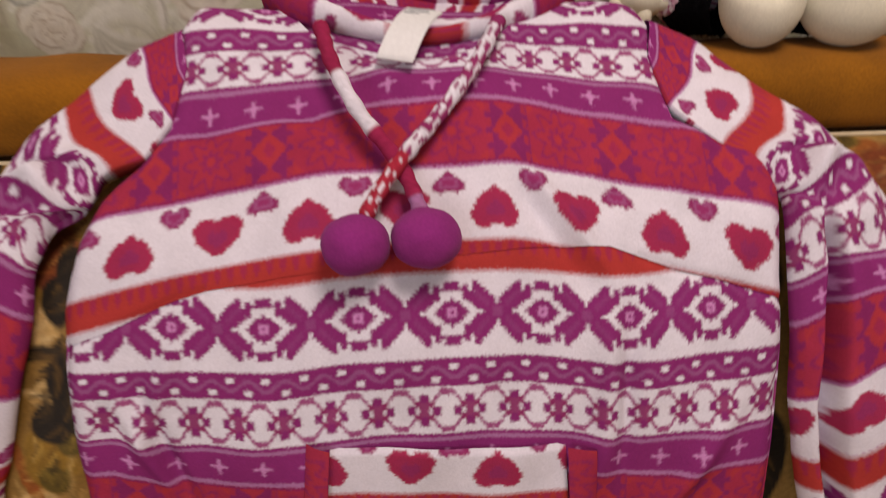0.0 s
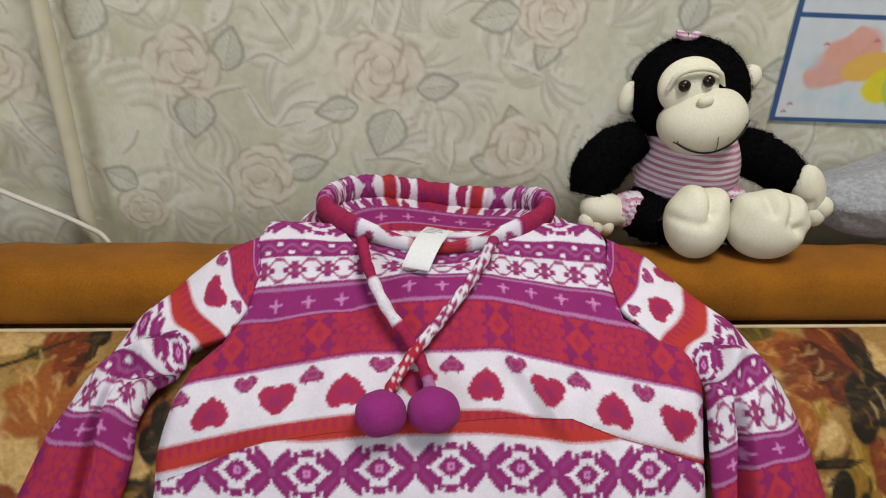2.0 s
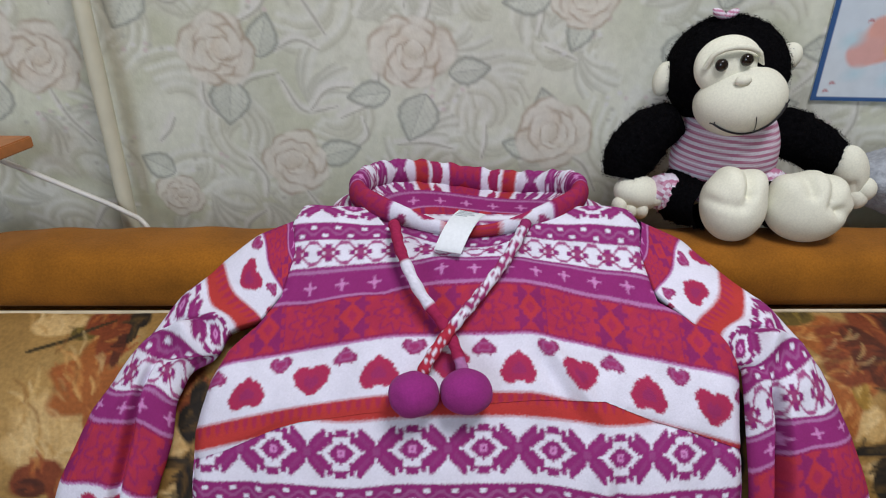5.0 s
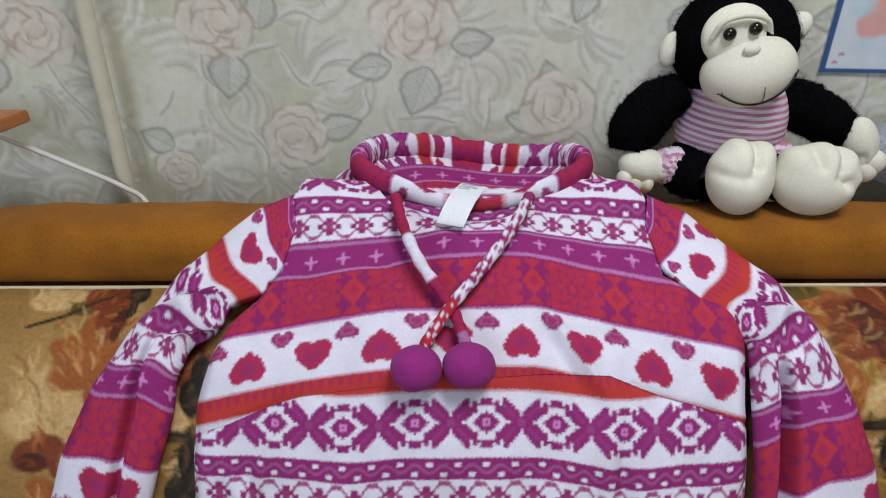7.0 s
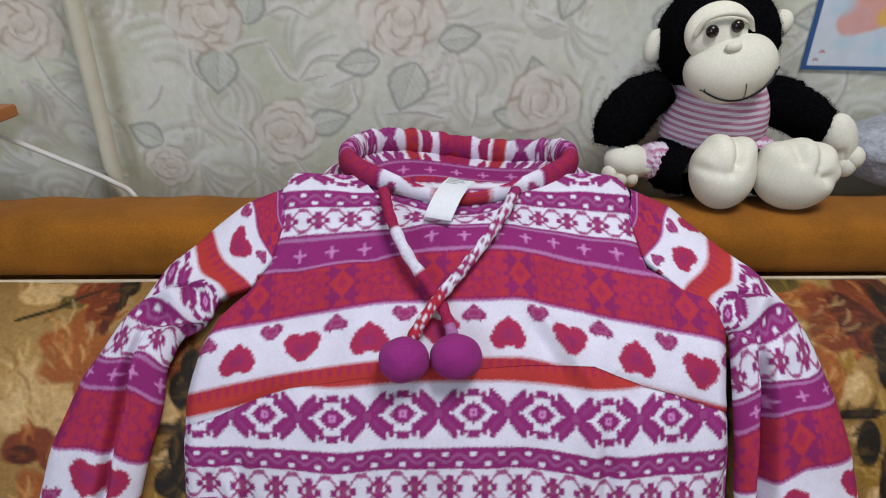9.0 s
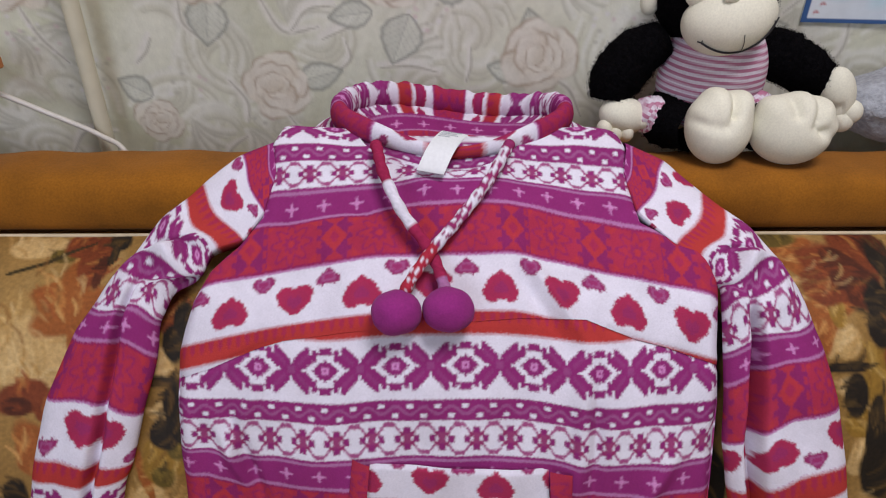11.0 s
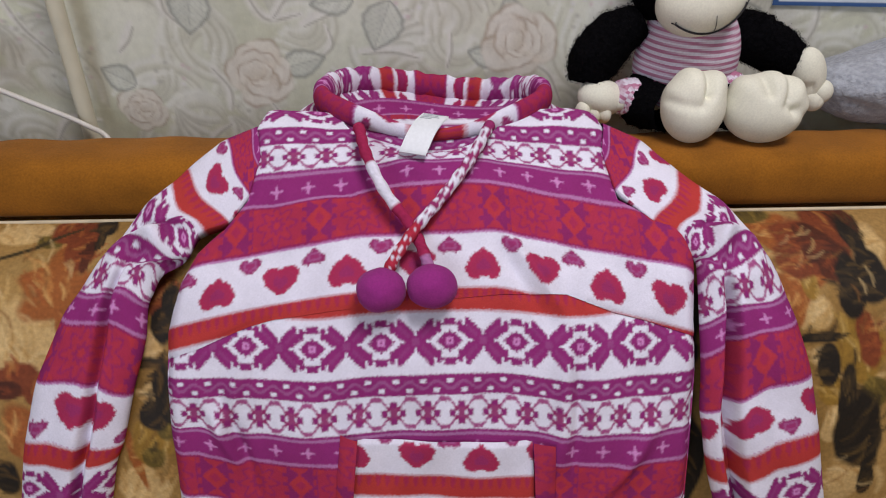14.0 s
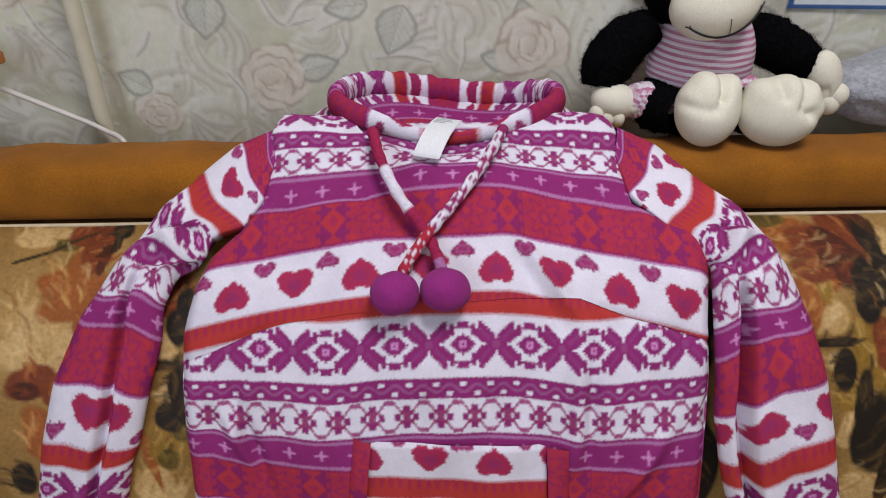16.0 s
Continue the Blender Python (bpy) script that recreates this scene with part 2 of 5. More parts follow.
def leaf(cv, cx, cz, ln, wd, turn, seed, dark=1.0):
    cv = cv.sub(cx, cz, ln)
    if not cv.img.size:
        return
    u, v = cv.local(cx, cz, turn)
    t = np.clip(u / ln + 0.5, 0, 1)
    half = wd * np.sin(np.pi * t ** 0.8) * (1 + 0.03 * np.sin(34 * t))
    ins = (half - np.abs(v)) / (0.0025)
    ok = (np.abs(u) < ln / 2)
    c = np.array(LEAF)
    cv.lay(np.where(ok, np.clip(ins, 0, 1), 0) * 0.75, c * 1.32)
    cv.lay(np.where(ok & (v < 0), np.clip(ins, 0, 1), 0) * 0.40, c * 1.02)
    cv.lay(np.where(ok, 0.85 * (1 - np.abs(np.abs(v) - half + 0.001) / 0.0042), 0), c * 0.62 * dark)
    vein = np.abs(np.mod((u - 0.9 * np.abs(v)) / (ln * 0.13), 1) - 0.5)
    cv.lay(np.where(ok & (np.abs(v) < half), 0.32 * (1 - (0.5 - vein) / 0.16), 0), c * 0.74)
    cv.lay(np.where(ok & (np.abs(v) < half), 0.5 * (1 - np.abs(v) / 0.0016), 0), c * 0.68)


def swirl(cv, cx, cz, r, turn, seed, colour, a0=0.0, a1=4.4, width=0.004, alpha=0.5):
    pts = []
    for q in np.linspace(0, 1, 9):
        a = a0 + (a1 - a0) * q + radians(turn)
        rr = r * (1 - 0.75 * q)
        pts.append((cx + rr * math.cos(a), cz + rr * math.sin(a)))
    cv.stroke(pts, width, colour, alpha)


def paint_wall():
    cv = Canvas(-0.80, 0.95, 0.70, 1.24, 0.0022, PAPERC)
    rs = np.random.RandomState(5)
    w = cv.wobble(16, 3)
    cv.tint((w + 0.5) * 0.8, (1.06, 1.04, 1.06))
    cv.tint((-w - 0.1) * 1.2, (0.93, 0.95, 0.86))
    cv.lay(np.clip(((0.812 + 0.004 * cv.wobble(9, 8)) - cv.Z) / 0.003, 0, 1) * 0.40, (0.50, 0.485, 0.33))     # a patched strip along the foot
    w3 = cv.wobble(150, 14) + cv.wobble(330, 15)
    cv.tint(w3 * 0.7 * (cv.wobble(13, 6) > -0.1), (0.88, 0.88, 0.84))
    for fq, sd, am in ((13, 51, 1.6), (21, 52, 1.3)):    # flowing marbled shading
        m = cv.wobble(fq, sd)
        flow = 0.5 + 0.5 * np.sin(am * 2 * np.pi * m + 2.2 * cv.wobble(fq * 1.7, sd + 5))
        gate = np.clip(cv.wobble(11, sd + 9) * 3 + 0.6, 0, 1)
        cv.tint(gate * flow ** 2 * 0.9, (0.88, 0.885, 0.81))
        cv.tint(gate * (1 - flow) ** 3 * 0.8, (1.07, 1.07, 1.08))
    for k in range(190):                  # broad scrolling fronds: a pale curling band with a shaded side and a drawn edge
        x, z, rr, t0, cu = rs.uniform(-0.78, 0.93), rs.uniform(0.72, 1.22), rs.uniform(0.03, 0.085), rs.uniform(0, 6.28), rs.choice((-1, 1))
        for j in range(rs.randint(2, 5)):
            ln, w = rs.uniform(1.6, 3.4), rs.uniform(0.006, 0.012)
            arc = [(x + rr * (1 - 0.10 * j) * (1 - 0.45 * q) * math.cos(t0 + cu * ln * q), z + rr * (1 - 0.10 * j) * (1 - 0.45 * q) * math.sin(t0 + cu * ln * q)) for q in np.linspace(0, 1, 6)]
            cv.stroke(arc, w, (0.69, 0.685, 0.585), 0.5)
            cv.stroke([(u + 0.004, v - 0.006) for u, v in arc], w * 0.8, (0.555, 0.545, 0.42), 0.42)
            cv.stroke([(u + 0.005, v - 0.009) for u, v in arc], 0.0022, (0.47, 0.46, 0.345), 0.34)
            rr *= 0.86
    # acanthus plumes behind the flowers: fans of curling pale blades, each with a drawn edge and a shaded side
    for k in range(70):
        x, z, a, cu = rs.uniform(-0.78, 0.93), rs.uniform(0.72, 1.22), rs.uniform(0, 6.28), rs.choice((-1, 1))
        for j in range(rs.randint(4, 8)):
            b, L = a + cu * 0.24 * j, rs.uniform(0.035, 0.085) * (1 - 0.06 * j)
            p = [(x, z)]
            for q in range(1, 4):
                b += cu * 0.32
                p.append((p[-1][0] + L / 3 * math.cos(b), p[-1][1] + L / 3 * math.sin(b)))
            w = rs.uniform(0.005, 0.009)
            ox, oz = -math.sin(b) * w * 0.75 * cu, math.cos(b) * w * 0.75 * cu
            cv.stroke(p, w, (0.67, 0.665, 0.565), 0.5)
            cv.stroke([(u - ox, v - oz) for u, v in p], w * 0.6, (0.56, 0.55, 0.445), 0.4)
            cv.stroke([(u - ox * 1.3, v - oz * 1.3) for u, v in p], 0.0019, (0.46, 0.455, 0.355), 0.34)
    for k in range(70):                   # curled leaf tips
        x, z, a = rs.uniform(-0.78, 0.93), rs.uniform(0.72, 1.22), rs.uniform(0, 6.28)
        L = rs.uniform(0.02, 0.055)
        b = a + rs.uniform(-1.2, 1.2)
        mid, end = (x + L * math.cos(a), z + L * math.sin(a)), (x + L * (math.cos(a) + math.cos(b)), z + L * (math.sin(a) + math.sin(b)))
        cv.stroke([(x, z), mid, end], rs.uniform(0.004, 0.010), (0.69, 0.67, 0.585), 0.55)
        cv.stroke([(x + .003, z - .004), (mid[0] + .003, mid[1] - .004), end], 0.0018, (0.40, 0.385, 0.30), 0.55)
    for k in range(26):                   # small sprays of pale blossom
        x, z = rs.uniform(-0.78, 0.93), rs.uniform(0.72, 1.22)
        for j in range(9):
            cv.blot(x + rs.uniform(-0.03, 0.03), z + rs.uniform(-0.022, 0.022), 0.0045, 0.004, 0, ((0.67, 0.65, 0.60), (0.47, 0.46, 0.37), (0.60, 0.50, 0.46))[j % 3], 0.5, 0.3, 300, j, 0.55)
    for dx, dz in ((0, 0), (0.56, 0.06), (-0.53, 0.02)):   # the print repeats across the wall
        for cx, cz, ln, wd, tn in ((-0.097, 0.949, 0.056, 0.017, 188), (-0.036, 0.919, 0.066, 0.026, 250), (0.030, 0.980, 0.054, 0.017, 8),
                                   (-0.271, 0.939, 0.060, 0.025, 262), (-0.222, 1.021, 0.056, 0.019, 75), (-0.382, 1.056, 0.066, 0.025, 240),
                                   (0.096, 1.065, 0.062, 0.020, 190), (-0.138, 0.873, 0.060, 0.018, 15), (0.096, 0.881, 0.048, 0.015, 165),
                                   (0.127, 0.936, 0.048, 0.016, 105), (-0.375, 0.856, 0.046, 0.018, 150), (0.161, 1.026, 0.05, 0.017, 250)):
            if dx == 0 or not -0.56 < cx + dx < 0.28:
                leaf(cv, cx + dx, cz + dz, ln, wd, tn, 1)
        for cx, cz, r, pale in ((-0.043, 1.000, 0.050, 0.0), (-0.278, 1.004, 0.044, 0.0), (-0.196, 0.860, 0.044, 0.15), (0.140, 0.898, 0.048, 0.1), (0.165, 1.068, 0.042, 0.0), (-0.494, 0.990, 0.046, 0.0), (-0.352, 0.812, 0.030, 0.2)):
            if dx == 0 or not -0.56 < cx + dx < 0.30:
                rose(cv, cx + dx, cz + dz, r, int(1000 * (cx + 2)), pale)
    return cv


CV = paint_wall()
gx = np.r_[CV.x - CV.step / 2, CV.x[-1] + CV.step / 2]
gz = np.r_[CV.z - CV.step / 2, CV.z[-1] + CV.step / 2]
GX, GZ = np.meshgrid(gx, gz)
X_ = np.stack([GX, np.full_like(GX, WY), GZ], -1)[:, ::-1]
tagged(sheet("wall_north_paper", X_, WALLPAPER, CV.img[:, ::-1]), "cream wallpaper printed with pink roses and grey leaves", "wallpaper", kind="structure")
RX0, RX1, RY0, RZ1 = -1.9, 2.3, -2.7, 2.5


def slab(name, x0, y0, z0, x1, y1, z1, m, label, cat):
    return tagged(part(name, box_bm(x0, y0, z0, x1, y1, z1), m, smooth=False), label, cat, kind="structure")


slab("wall_north", RX0, WY + 0.003, 0, RX1, WY + 0.12, RZ1, PLAINPAPER, "cream papered wall behind the sofa", "wall")
slab("wall_west", RX0 - 0.12, RY0, 0, RX0, WY, RZ1, PLAINPAPER, "plain cream papered side wall", "wall")
slab("wall_east", RX1, RY0, 0, RX1 + 0.12, WY, RZ1, PLAINPAPER, "plain cream papered side wall", "wall")
slab("floor", RX0, RY0, -0.1, RX1, WY, 0, FLOORMAT, "brown boarded floor", "floor")
slab("ceiling", RX0, RY0, RZ1, RX1, WY, RZ1 + 0.1, CEILMAT, "white painted ceiling", "ceiling")
# the wall behind the camera, with a window opening that lets the daylight in
for q in ((RX0, 0, RX1, 0.9), (RX0, 2.3, RX1, RZ1), (RX0, 0.9, -1.83, 2.3), (-0.67, 0.9, RX1, 2.3)):
    slab("wall_south", q[0], RY0 - 0.12, q[1], q[2], RY0, q[3], PLAINPAPER, "plain cream papered wall with a window opening", "wall")

# ---- sofa ----
sofa = tagged(new("sofa"), "sofa with painted-flower upholstery and a ginger velour top roll", "sofa")


def smooth_profile(pts, n, k):
    p = np.array(pts, float)
    s = np.r_[0, np.cumsum(np.hypot(*np.diff(p, axis=0).T))]
    q = np.linspace(0, s[-1], n)
    y, z = np.interp(q, s, p[:, 0]), np.interp(q, s, p[:, 1])
    for a in (y, z):
        pad = np.r_[2 * a[0] - a[k:0:-1], a, 2 * a[-1] - a[-2:-k - 2:-1]]
        a[:] = np.convolve(pad, np.ones(2 * k + 1) / (2 * k + 1), "valid")
    return y, z, q


BY, BZ, BS = smooth_profile([(0.080, 0.777), (0.035, 0.776), (-0.015, 0.762), (-0.060, 0.732), (-0.100, 0.685), (-0.132, 0.625), (-0.158, 0.54), (-0.178, 0.44), (-0.182, 0.40)], 260, 6)


STRAW, CREAM, ORANGE, RUST, DEEP = (0.27, 0.175, 0.062), (0.50, 0.38, 0.205), (0.27, 0.095, 0.024), (0.165, 0.042, 0.015), (0.075, 0.020, 0.009)
BLACK, OCHRE, OLIVE = (0.013, 0.010, 0.007), (0.24, 0.150, 0.026), (0.105, 0.080, 0.018)
# the painted flowers of the cover, and some painted gap shade: x, distance down (negative), half width, half height
PALE = ((-0.396, -0.018, 0.040, 0.013), (-0.388, -0.136, 0.034, 0.038), (-0.260, -0.144, 0.010, 0.015), (-0.258, -0.193, 0.010, 0.013), (0.406, -0.128, 0.019, 0.020), (0.480, -0.054, 0.019, 0.036),
        (0.412, -0.173, 0.013, 0.010), (0.444, -0.317, 0.028, 0.021), (-0.278, -0.288, 0.025, 0.023), (-0.350, -0.153, 0.013, 0.032), (0.426, -0.243, 0.011, 0.025))
PETALS = ((-0.358, -0.089, 0.028, 0.026), (-0.346, -0.044, 0.018, 0.024), (-0.384, -0.231, 0.012, 0.031), (-0.280, -0.256, 0.004, 0.032), (0.382, -0.113, 0.018, 0.023), (0.388, -0.035, 0.021, 0.023),
          (0.408, -0.092, 0.018, 0.015), (0.368, -0.031, 0.015, 0.015), (-0.340, -0.121, 0.011, 0.013))
BLOOMS = ((-0.340, -0.036, 0.011, 0.026), (-0.360, -0.015, 0.014, 0.013), (-0.390, -0.176, 0.021, 0.011), (-0.370, -0.190, 0.010, 0.008), (0.424, -0.056, 0.030, 0.030), (0.456, -0.023, 0.022, 0.020),
          (0.402, -0.073, 0.021, 0.012), (0.464, -0.161, 0.009, 0.022), (-0.256, -0.088, 0.015, 0.021))
HEARTS = ((0.434, -0.058, 0.016, 0.020), (0.468, -0.020, 0.012, 0.017), (0.422, -0.036, 0.010, 0.010), (-0.394, -0.184, 0.010, 0.007), (-0.334, -0.048, 0.004, 0.015), (0.434, -0.083, 0.009, 0.010))
LEAVES = ((-0.324, -0.009, 0.010, 0.011), (0.470, -0.043, 0.009, 0.025), (0.452, -0.102, 0.013, 0.030), (0.476, -0.090, 0.018, 0.025), (0.412, -0.155, 0.021, 0.005), (0.420, -0.183, 0.010, 0.020),
          (0.440, -0.213, 0.008, 0.027), (0.454, -0.260, 0.022, 0.037), (0.470, -0.308, 0.007, 0.017))
# dark print, plus black painted in for the shade between sleeves and body
PRINT_AND_SHADE = ((-0.256, -0.162, 0.019, 0.005), (-0.252, -0.181, 0.008, 0.020), (-0.258, -0.213, 0.012, 0.016), (-0.404, -0.273, 0.012, 0.018), (-0.326, -0.029, 0.005, 0.013), (-0.250, -0.128, 0.010, 0.022),
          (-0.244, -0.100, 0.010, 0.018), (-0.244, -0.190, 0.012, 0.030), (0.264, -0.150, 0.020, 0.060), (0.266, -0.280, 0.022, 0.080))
GOLD = ((0.454, -0.167, 0.024, 0.028), (0.424, -0.210, 0.011, 0.013), (-0.262, -0.241, 0.017, 0.021), (-0.256, -0.114, 0.010, 0.011), (0.408, -0.101, 0.007, 0.015), (-0.236, -0.088, 0.011, 0.012))
STEMS = ((0.364, -0.010, 0.027, 0.009), (-0.376, -0.028, 0.012, 0.008), (0.470, -0.214, 0.012, 0.014), (-0.262, -0.256, 0.009, 0.009), (0.376, -0.159, 0.012, 0.008), (-0.246, -0.227, 0.009, 0.010))


def paint_cover():
    """Colours of the sofa back: x across, distance down from the top edge."""
    cv = Canvas(-0.75, 0.85, -0.45, 0.0, 0.0022, STRAW)
    w1, w2 = cv.wobble(22, 11), cv.wobble(60, 12)
    cv.lay((w1 + 0.0) * 1.3, (0.38, 0.265, 0.115))
    cv.lay((-w1 - 0.05) * 1.5, (0.19, 0.115, 0.030))
    cv.lay((w2 - 0.3) * 1.2, (0.45, 0.34, 0.17))
    rs = np.random.RandomState(9)

    def strokes(x, z, rx, rz, tones, n, length, width, lean, alpha):
        """Dry brush marks over one painted form."""
        for i in range(n):
            a, q = rs.uniform(0, 6.28), math.sqrt(rs.rand())
            px, pz, b = x + q * rx * math.cos(a), z + q * rz * math.sin(a), lean + rs.uniform(-0.45, 0.45)
            L = length * rs.uniform(0.5, 1.3)
            cv.stroke([(px, pz), (px + 0.5 * L * math.cos(b), pz + 0.5 * L * math.sin(b)), (px + L * math.cos(b + 0.25), pz + L * math.sin(b + 0.25))], width * rs.uniform(0.6, 1.5), tones[i % len(tones)], alpha)
    for k in range(80):                   # broad soft marks of the ground
        strokes(rs.uniform(-0.75, 0.85), rs.uniform(-0.44, 0), 0.01, 0.01, ((0.50, 0.385, 0.21), (0.27, 0.16, 0.045), (0.42, 0.29, 0.12), (0.36, 0.20, 0.07)), 1, 0.05, 0.005, rs.uniform(-0.8, 2.2), 0.45)
    forms = ((PALE, CREAM, 0.8, ((0.58, 0.47, 0.29), (0.44, 0.32, 0.15), (0.38, 0.25, 0.10))), (PETALS, ORANGE, 0.85, ((0.42, 0.20, 0.065), (0.27, 0.085, 0.024), (0.47, 0.29, 0.12))),
             (GOLD, OCHRE, 0.85, ((0.34, 0.235, 0.06), (0.16, 0.095, 0.02), (0.42, 0.31, 0.12))), (STEMS, OLIVE, 0.9, ((0.20, 0.15, 0.035), (0.05, 0.036, 0.012))),
             (BLOOMS, RUST, 0.92, ((0.30, 0.095, 0.028), (0.12, 0.028, 0.012), (0.24, 0.065, 0.02), (0.36, 0.17, 0.055))), (HEARTS, DEEP, 0.9, ((0.16, 0.040, 0.014), (0.05, 0.014, 0.008))),
             (LEAVES, BLACK, 0.96, ((0.030, 0.022, 0.012), (0.075, 0.05, 0.018))), (PRINT_AND_SHADE, BLACK, 0.95, ((0.03, 0.022, 0.012), (0.09, 0.055, 0.018))))
    # the print, painted gap shade included, comes again along the back, beyond what the sweater hides
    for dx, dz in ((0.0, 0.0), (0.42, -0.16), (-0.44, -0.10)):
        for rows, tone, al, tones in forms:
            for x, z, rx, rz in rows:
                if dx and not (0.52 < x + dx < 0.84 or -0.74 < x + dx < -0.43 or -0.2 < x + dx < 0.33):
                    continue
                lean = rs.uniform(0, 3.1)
                big = 1.1 if rows in (PALE, PRINT_AND_SHADE) else 1.5 if rows in (BLOOMS, HEARTS) else 1.32
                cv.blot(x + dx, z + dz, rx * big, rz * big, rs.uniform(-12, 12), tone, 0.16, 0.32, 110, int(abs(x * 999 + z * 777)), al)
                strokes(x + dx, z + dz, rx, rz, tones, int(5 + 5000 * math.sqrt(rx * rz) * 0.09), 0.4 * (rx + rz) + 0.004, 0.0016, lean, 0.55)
    cv.stroke([(-0.425, -0.053), (-0.418, -0.050), (-0.390, -0.038), (-0.372, -0.025), (-0.348, -0.012)], 0.0032, (0.035, 0.028, 0.012), 0.9)
    for x, z, lean in ((-0.39, -0.12, 2.0), (-0.37, -0.07, 1.7), (0.44, -0.32, 0.2), (-0.28, -0.29, 1.0), (0.40, -0.06, 0.4), (0.36, -0.05, -0.3), (0.48, -0.13, 1.2)):      # hatched highlights
        strokes(x, z, 0.03, 0.035, ((0.58, 0.47, 0.28), (0.48, 0.36, 0.18)), 6, 0.022, 0.0011, lean, 0.35)
        strokes(x, z, 0.03, 0.035, ((0.20, 0.10, 0.03),), 5, 0.020, 0.0009, lean, 0.5)
    cv.img *= np.array((1.02, 0.88, 0.62))
    return cv


CC = paint_cover()
ux = np.r_[CC.x - CC.step / 2, CC.x[-1] + CC.step / 2]
us = -np.r_[CC.z - CC.step / 2, CC.z[-1] + CC.step / 2]      # distance down the back
US, UX = np.meshgrid(us, ux, indexing="ij")
rip = 0.0012 * np.sin(38 * UX + 6 * np.sin(9 * US)) + 0.001 * np.sin(70 * US + 12 * UX)
X_ = np.stack([UX, np.interp(US + 0.038, BS, BY) - 0.8 * rip, np.interp(US + 0.038, BS, BZ) + 0.6 * rip], -1)
pipx = np.linspace(-0.75, 0.848, 60)
sheet("piping", tube_grid(np.stack([pipx, np.full(60, 0.0415), np.full(60, 0.7765)], -1), 0.0022, 8)[:, ::-1], mat("straw_piping", (0.60, 0.50, 0.32), 0.7), parent=sofa, close=True)
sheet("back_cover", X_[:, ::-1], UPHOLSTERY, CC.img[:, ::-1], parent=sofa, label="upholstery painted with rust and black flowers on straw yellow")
bm = bmesh.new()                          # padding behind the cover
for i, x in enumerate((-0.75, 0.848)):
    for y, z in ((0.06, 0.770), (-0.002, 0.754), (-0.085, 0.68), (-0.145, 0.54), (-0.165, 0.42), (-0.165, 0.30), (0.19, 0.30), (0.15, 0.77)):
        bm.verts.new((x, y, z))
bm.verts.ensure_lookup_table()
for i in range(8):
    bm.faces.new([bm.verts[j] for j in (i, (i + 1) % 8, 8 + (i + 1) % 8, 8 + i)])
bm.faces.new(list(bm.verts)[7::-1]), bm.faces.new(list(bm.verts)[8:])
bmesh.ops.recalc_face_normals(bm, faces=bm.faces[:])
part("back_frame", bm, VELOUR, sofa, smooth=False)
SEATC = mat("straw_upholstery", (0.46, 0.32, 0.14), 0.8, noise_scale=30, noise_amt=0.35, bump=0.4, bump_scale=130, mottle=0.4, mottle_scale=6)
part("seat", box_bm(-0.75, -0.85, 0.22, 0.85, -0.172, 0.42, 0.04, 4), SEATC, sofa)
part("base", box_bm(-0.72, -0.80, 0.06, 0.82, 0.16, 0.215, 0.01), VELOUR, sofa)
for x in (-0.68, 0.74):
    for y in (-0.75, 0.1):
        part("leg", box_bm(x, y, 0, x + 0.05, y + 0.05, 0.062, 0.004), WOOD, sofa)

# velour roll on top of the back: a rounded section, its left end tapering off
roll_y, roll_z, _q = smooth_profile([(0.09, 0.778), (0.052, 0.776), (0.044, 0.782), (0.042, 0.805), (0.045, 0.824), (0.055, 0.836), (0.075, 0.840), (0.105, 0.838), (0.134, 0.832), (0.158, 0.818), (0.178, 0.79), (0.185, 0.75)], 90, 3)
xs = np.linspace(-0.62, 0.86, 200)
RX_, RT = np.meshgrid(xs, np.arange(90))
fall = np.clip((-0.425 - RX_) / 0.13, 0, 1) ** 1.7
lump = 0.0009 * np.sin(31 * RX_ + 0.07 * RT) + 0.0008 * np.sin(77 * RX_ - 0.05 * RT)
up = np.clip((roll_z[RT] - 0.78) / 0.055, 0, 1)
X_ = np.stack([RX_, roll_y[RT] + 0.5 * lump * up + 0.012 * fall * up, roll_z[RT] + up * (lump - 0.022 * fall)], -1)
sheet("top_roll", X_[::-1], VELOUR, parent=sofa, label="ginger velour roll along the top")

# ---- fleece sweater: a printed chart, one quad for each printed cell ----
CELL = 0.00225
C_W, C_P, C_L = np.array((0.725, 0.700, 0.775)), np.array((0.262, 0.029, 0.156)), np.array((0.46, 0.19, 0.39))
C_R, C_C, C_V = np.array((0.43, 0.032, 0.048)), np.array((0.36, 0.024, 0.060)), np.array((0.265, 0.022, 0.098))
C_D = np.array((0.295, 0.034, 0.130))
NCOL = 112                                # columns before the print repeats


def heart_shape(dx, dy, w, flip):
    y = np.where(flip, dy, -dy) / w + 0.12
    x = dx / w
    return (x * x + y * y - 0.72) ** 3 - 1.15 * x * x * y ** 3


FINE = 2                                  # mesh steps in a printed cell


